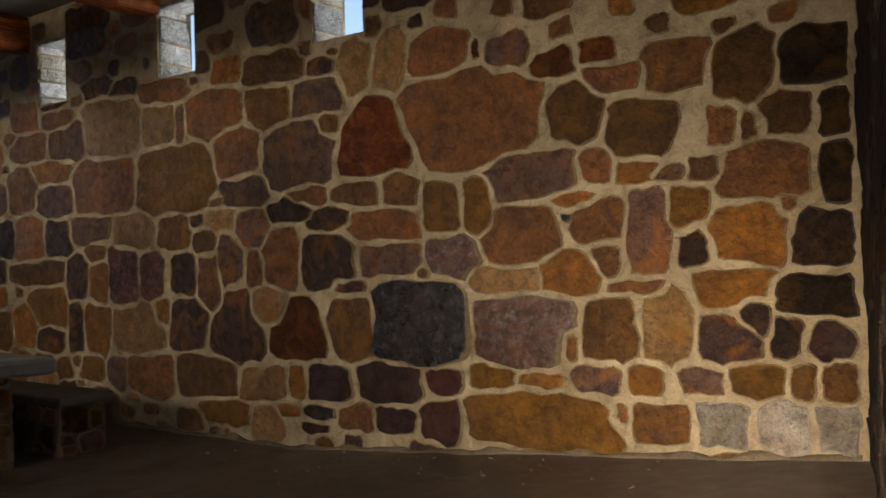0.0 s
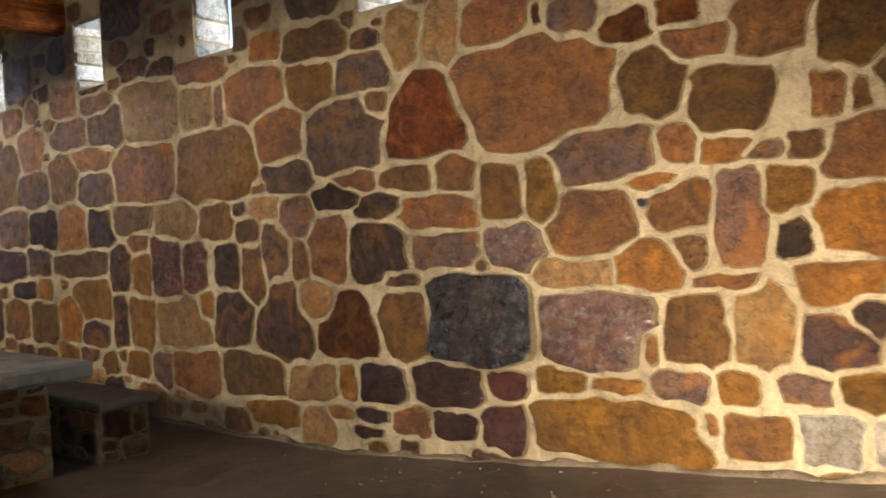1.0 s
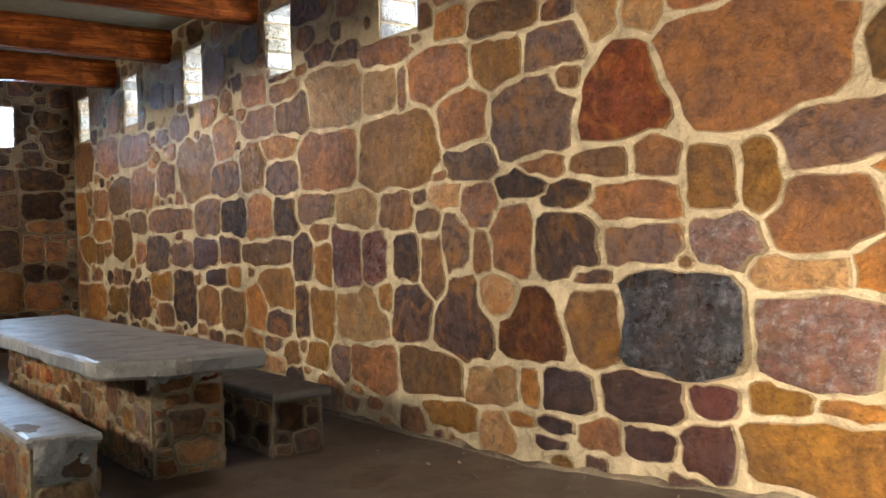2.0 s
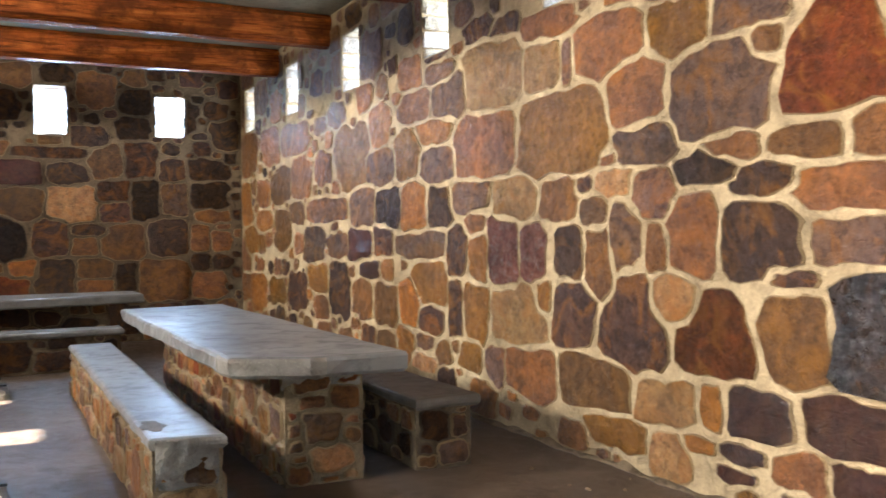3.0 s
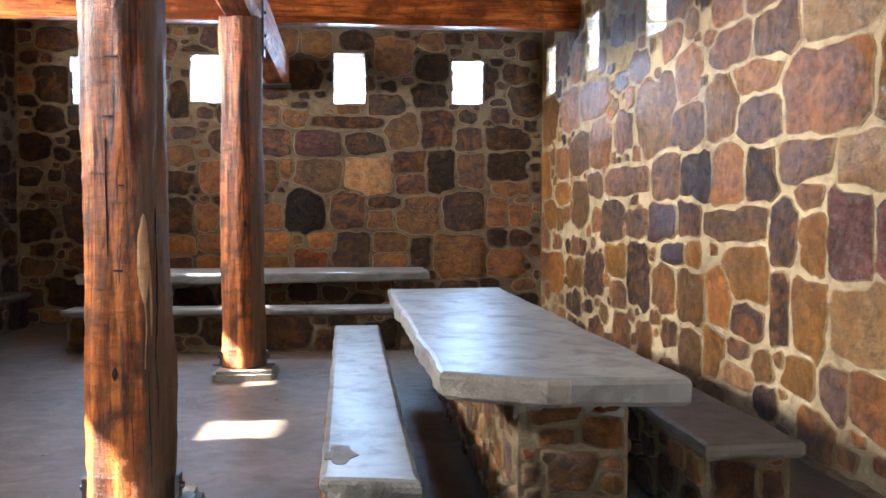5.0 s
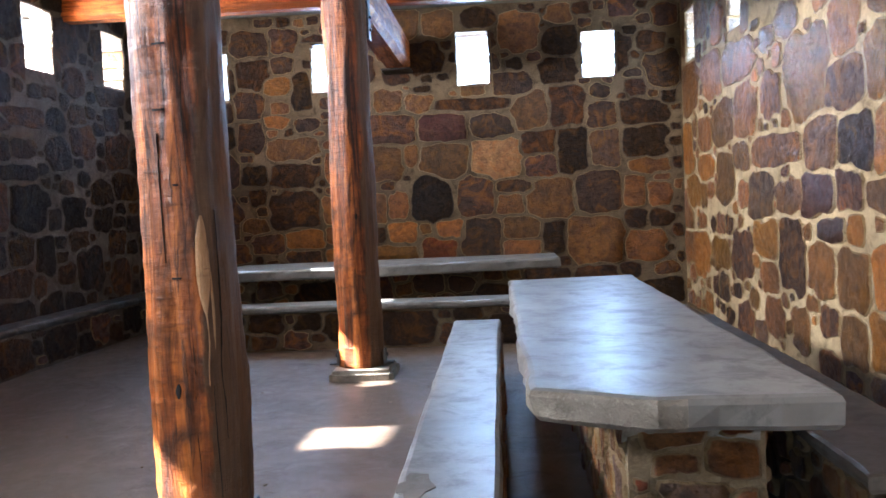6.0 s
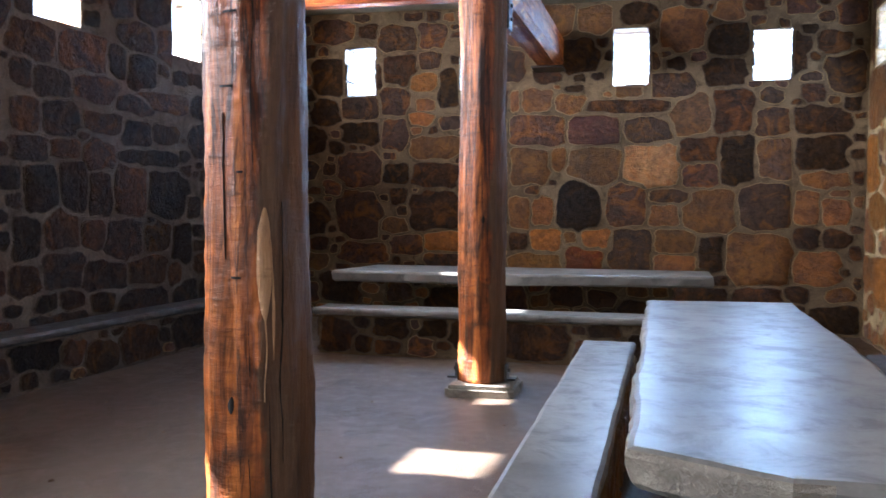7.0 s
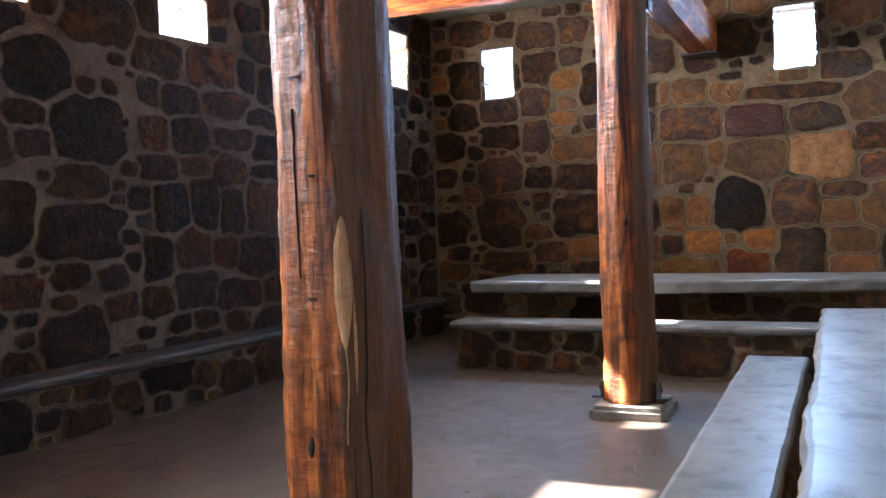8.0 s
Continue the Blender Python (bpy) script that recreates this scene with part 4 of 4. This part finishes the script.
NORTH_STONES += [
    (-2.04, 0.91, 0.35, 0.20, "p"), (-1.97, 1.82, 0.29, 0.14, "g"), (-1.97, 0.37, 0.48, 0.17, "o"), (-1.95, 0.60, 0.14, 0.05, "o"), (-1.83, 2.46, 0.16, 0.09, "r"),
    (-1.75, 1.56, 0.04, 0.03, "k"), (-1.75, 0.82, 0.06, 0.08, "b"), (-1.72, 1.23, 0.20, 0.12, "o"), (-1.70, 1.67, 0.14, 0.04, "o"), (-1.68, 2.16, 0.19, 0.16, "b"),
    (-1.59, 0.63, 0.15, 0.09, "g"), (-1.55, 1.53, 0.16, 0.13, "b"), (-1.55, 1.84, 0.10, 0.09, "b"), (-1.53, 2.50, 0.11, 0.07, "r"), (-1.51, 1.31, 0.09, 0.09, "b"),
    (-1.50, 0.92, 0.16, 0.17, "b"), (-1.44, 0.45, 0.05, 0.06, "b"), (-1.43, 2.32, 0.17, 0.08, "b"), (-1.34, 1.16, 0.17, 0.04, "b"),
]
NORTH_STONES += [
    (-1.31, 1.79, 0.12, 0.06, "o"), (-1.29, 2.02, 0.19, 0.15, "b"), (-1.29, 0.64, 0.10, 0.09, "o"), (-1.25, 1.47, 0.12, 0.22, "g"), (-1.21, 0.42, 0.17, 0.11, "b"),
    (-1.15, 0.93, 0.14, 0.19, "t"), (-1.13, 1.77, 0.10, 0.04, "g"), (-1.06, 2.34, 0.18, 0.13, "b"), (-1.02, 1.59, 0.11, 0.11, "o"), (-0.99, 1.36, 0.09, 0.10, "d"),
    (-0.97, 0.67, 0.12, 0.08, "g"), (-0.93, 1.78, 0.09, 0.07, "b"), (-0.87, 0.43, 0.15, 0.13, "w"), (-0.83, 0.88, 0.16, 0.13, "d"), (-0.83, 2.00, 0.08, 0.10, "b"),
    (-0.79, 1.16, 0.19, 0.12, "o"), (-0.72, 1.41, 0.21, 0.16, "o"), (-0.71, 2.28, 0.16, 0.16, "b"), (-0.69, 1.01, 0.08, 0.10, "d"),
]
NORTH_STONES += [
    (-0.69, 1.97, 0.05, 0.07, "b"), (-0.69, 0.68, 0.14, 0.09, "o"), (-0.64, 1.74, 0.22, 0.13, "b"), (-0.57, 0.45, 0.14, 0.12, "w"), (-0.54, 0.90, 0.08, 0.11, "d"),
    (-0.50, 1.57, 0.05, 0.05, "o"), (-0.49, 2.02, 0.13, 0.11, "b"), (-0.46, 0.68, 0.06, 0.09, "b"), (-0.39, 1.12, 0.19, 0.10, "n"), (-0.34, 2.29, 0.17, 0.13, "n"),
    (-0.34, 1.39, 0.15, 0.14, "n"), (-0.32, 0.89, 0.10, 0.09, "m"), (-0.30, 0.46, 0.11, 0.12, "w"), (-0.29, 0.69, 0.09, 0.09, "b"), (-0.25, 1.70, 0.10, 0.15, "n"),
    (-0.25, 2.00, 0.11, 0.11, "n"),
]
WEST_STONES = []
WEST_STONES += [
    (-0.27, 1.86, 0.26, 0.21, "d"), (-0.27, 1.30, 0.26, 0.28, "d"), (-0.23, 0.83, 0.30, 0.12, "d"), (0.18, 2.69, 0.16, 0.17, "d"), (0.19, 2.28, 0.17, 0.18, "d"),
    (0.22, 1.81, 0.16, 0.12, "n"), (0.23, 3.44, 0.24, 0.14, "d"), (0.25, 3.06, 0.20, 0.17, "n"), (0.53, 2.47, 0.15, 0.07, "o"), (0.54, 2.91, 0.19, 0.10, "o"),
    (0.58, 2.64, 0.12, 0.07, "b"), (0.63, 3.17, 0.13, 0.10, "d"), (0.66, 3.47, 0.18, 0.15, "d"), (0.70, 2.12, 0.30, 0.13, "b"), (0.71, 1.36, 0.30, 0.22, "n"),
    (0.71, 1.78, 0.29, 0.14, "n"), (0.82, 0.98, 0.21, 0.12, "o"), (0.88, 2.82, 0.13, 0.19, "n"), (1.20, 1.35, 0.14, 0.17, "b"),
]
WEST_STONES += [
    (1.31, 0.73, 0.24, 0.10, "o"), (1.35, 1.01, 0.25, 0.10, "b"), (1.36, 1.85, 0.23, 0.20, "b"), (1.42, 2.31, 0.16, 0.15, "d"), (1.46, 2.66, 0.13, 0.13, "n"),
    (1.49, 1.33, 0.11, 0.15, "n"), (1.67, 2.65, 0.06, 0.13, "b"), (1.72, 1.00, 0.11, 0.12, "n"), (1.74, 1.33, 0.13, 0.18, "b"), (1.86, 1.90, 0.22, 0.22, "b"),
    (1.92, 0.74, 0.30, 0.11, "o"), (1.93, 2.30, 0.33, 0.18, "d"), (1.94, 2.65, 0.17, 0.13, "b"), (2.02, 1.35, 0.13, 0.17, "b"), (2.05, 1.02, 0.17, 0.13, "o"),
    (2.20, 1.97, 0.09, 0.12, "b"), (2.32, 2.62, 0.17, 0.11, "b"), (2.35, 1.06, 0.07, 0.07, "b"), (2.43, 1.48, 0.23, 0.29, "s^"),
]
WEST_STONES += [
    (2.50, 0.79, 0.20, 0.14, "r"), (2.60, 2.29, 0.29, 0.17, "m"), (2.62, 1.89, 0.28, 0.21, "b"), (2.66, 1.04, 0.16, 0.12, "o"), (2.98, 2.58, 0.45, 0.08, "n"),
    (2.99, 1.45, 0.20, 0.24, "d"), (3.04, 0.90, 0.22, 0.24, "d"), (3.21, 2.28, 0.25, 0.14, "d"), (3.25, 1.89, 0.29, 0.24, "t"), (3.41, 1.32, 0.16, 0.12, "b"),
    (3.49, 1.54, 0.23, 0.08, "d"), (3.52, 0.77, 0.22, 0.10, "b"), (3.54, 1.02, 0.21, 0.13, "b"), (3.71, 2.44, 0.21, 0.22, "b"), (3.79, 2.08, 0.20, 0.14, "n"),
    (3.81, 1.76, 0.18, 0.14, "d"), (3.92, 1.38, 0.26, 0.24, "b"), (3.94, 0.89, 0.13, 0.19, "n"), (4.14, 2.50, 0.20, 0.23, "n"),
]
WEST_STONES += [
    (4.20, 1.94, 0.18, 0.25, "n"), (4.44, 0.83, 0.32, 0.29, "b"), (4.49, 1.42, 0.26, 0.26, "d"), (4.58, 2.36, 0.18, 0.14, "d"), (4.60, 1.96, 0.18, 0.23, "g"),
    (4.94, 1.43, 0.13, 0.18, "b"), (4.95, 1.08, 0.13, 0.11, "n"), (5.06, 0.74, 0.23, 0.17, "b"), (5.06, 2.38, 0.27, 0.14, "n"), (5.08, 2.02, 0.26, 0.18, "n"),
    (5.15, 1.72, 0.23, 0.09, "b"), (5.25, 1.07, 0.14, 0.09, "n"), (5.25, 1.38, 0.14, 0.15, "b"),
]
SOUTH_STONES = []
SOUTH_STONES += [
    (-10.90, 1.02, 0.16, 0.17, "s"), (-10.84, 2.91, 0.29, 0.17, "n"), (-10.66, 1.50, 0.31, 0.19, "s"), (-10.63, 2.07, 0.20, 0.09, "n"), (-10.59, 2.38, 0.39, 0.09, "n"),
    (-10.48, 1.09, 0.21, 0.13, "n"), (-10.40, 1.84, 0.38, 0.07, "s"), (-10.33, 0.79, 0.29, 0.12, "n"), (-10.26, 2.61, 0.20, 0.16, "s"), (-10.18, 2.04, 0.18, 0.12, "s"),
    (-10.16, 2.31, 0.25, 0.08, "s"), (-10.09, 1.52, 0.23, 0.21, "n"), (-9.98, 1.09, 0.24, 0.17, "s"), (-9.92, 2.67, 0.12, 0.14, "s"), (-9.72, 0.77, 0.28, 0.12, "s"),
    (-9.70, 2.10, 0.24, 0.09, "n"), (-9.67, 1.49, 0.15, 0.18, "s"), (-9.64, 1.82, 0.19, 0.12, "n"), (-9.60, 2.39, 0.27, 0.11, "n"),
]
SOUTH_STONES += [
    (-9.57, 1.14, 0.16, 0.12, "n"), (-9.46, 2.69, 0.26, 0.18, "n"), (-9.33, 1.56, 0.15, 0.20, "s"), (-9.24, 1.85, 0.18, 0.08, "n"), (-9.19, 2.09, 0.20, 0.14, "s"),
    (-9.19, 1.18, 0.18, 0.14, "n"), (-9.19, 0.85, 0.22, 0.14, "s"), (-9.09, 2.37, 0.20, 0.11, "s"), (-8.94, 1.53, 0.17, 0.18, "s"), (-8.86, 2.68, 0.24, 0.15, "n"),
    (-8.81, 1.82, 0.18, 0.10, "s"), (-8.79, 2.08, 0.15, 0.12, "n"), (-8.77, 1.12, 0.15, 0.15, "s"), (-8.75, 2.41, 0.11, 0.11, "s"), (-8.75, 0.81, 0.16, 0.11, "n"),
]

masonry(wall_n, 13.25, HIGH, lambda u, v, d: (u, -d, v), 71, [(x - FAR_X, z, w, h, tone) for x, z, w, h, tone in NORTH_STONES], north_holes, tones="obbbgd", limit=300, keep=lambda p: min(p[0], 12.0) - 0.2 * max(0.0, p[1] - 2.9))
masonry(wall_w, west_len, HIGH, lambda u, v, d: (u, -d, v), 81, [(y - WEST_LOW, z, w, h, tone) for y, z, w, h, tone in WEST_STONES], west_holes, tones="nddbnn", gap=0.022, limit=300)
# Dark tones put this wall's shade into its stones.
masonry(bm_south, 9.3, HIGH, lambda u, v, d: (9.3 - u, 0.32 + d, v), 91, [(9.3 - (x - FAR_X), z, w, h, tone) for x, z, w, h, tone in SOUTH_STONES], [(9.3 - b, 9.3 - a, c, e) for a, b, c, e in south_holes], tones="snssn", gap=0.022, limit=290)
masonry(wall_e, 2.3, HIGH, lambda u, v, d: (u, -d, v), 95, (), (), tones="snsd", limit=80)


# ---- uneven stones lining the openings ----
def jamb_stones(wall, hole, depth, seed, tones):
    """Rough blocks that line an opening and stand a little into it."""
    rng = random.Random(seed)
    u0, u1, z0, z1 = hole
    spots = []
    for side in (u0, u1):
        z = z0 - 0.02
        while z < z1:
            step = rng.uniform(0.09, 0.22)
            spots.append((side, side, z, min(z + step, z1 + 0.01)))
            z += step + 0.012
    u = u0
    while u < u1:
        step = rng.uniform(0.12, 0.25)
        spots.append((u, min(u + step, u1), z0, z0))
        u += step + 0.012
    spots.append((u0 - 0.02, u1 + 0.02, z1, z1))
    for a, b, c, d in spots:
        bm = bmesh.new()
        into = rng.uniform(0.004, 0.03)
        if a == b:
            a, b = a - (0.03 if a == u0 else into), a + (into if a == u0 else 0.03)
        elif c == d:
            c, d = c - (0.03 if c == z0 else into * 0.7), c + (into * 0.7 if c == z0 else 0.03)
        for v in add_box(bm, a, b, depth[0] + rng.uniform(0.004, 0.02), depth[1], c, d):
            v.co += Vector((rng.uniform(-0.008, 0.008), 0, rng.uniform(-0.008, 0.008)))
        bmesh.ops.bevel(bm, geom=list(bm.edges), offset=0.008, segments=1, affect="EDGES")
        part("jamb_stone", bm, STONES[rng.choice(tones)], wall)


# The near-white blocks hold the openings' glare in their colour.
for k, hole in enumerate(north_holes):
    jamb_stones(wall_n, hole, (0.0, 0.33), 500 + k, "lllw")
for k, hole in enumerate(west_holes):
    jamb_stones(wall_w, hole, (0.0, 0.33), 540 + k, "ngbd")
for k, hole in enumerate(south_holes):
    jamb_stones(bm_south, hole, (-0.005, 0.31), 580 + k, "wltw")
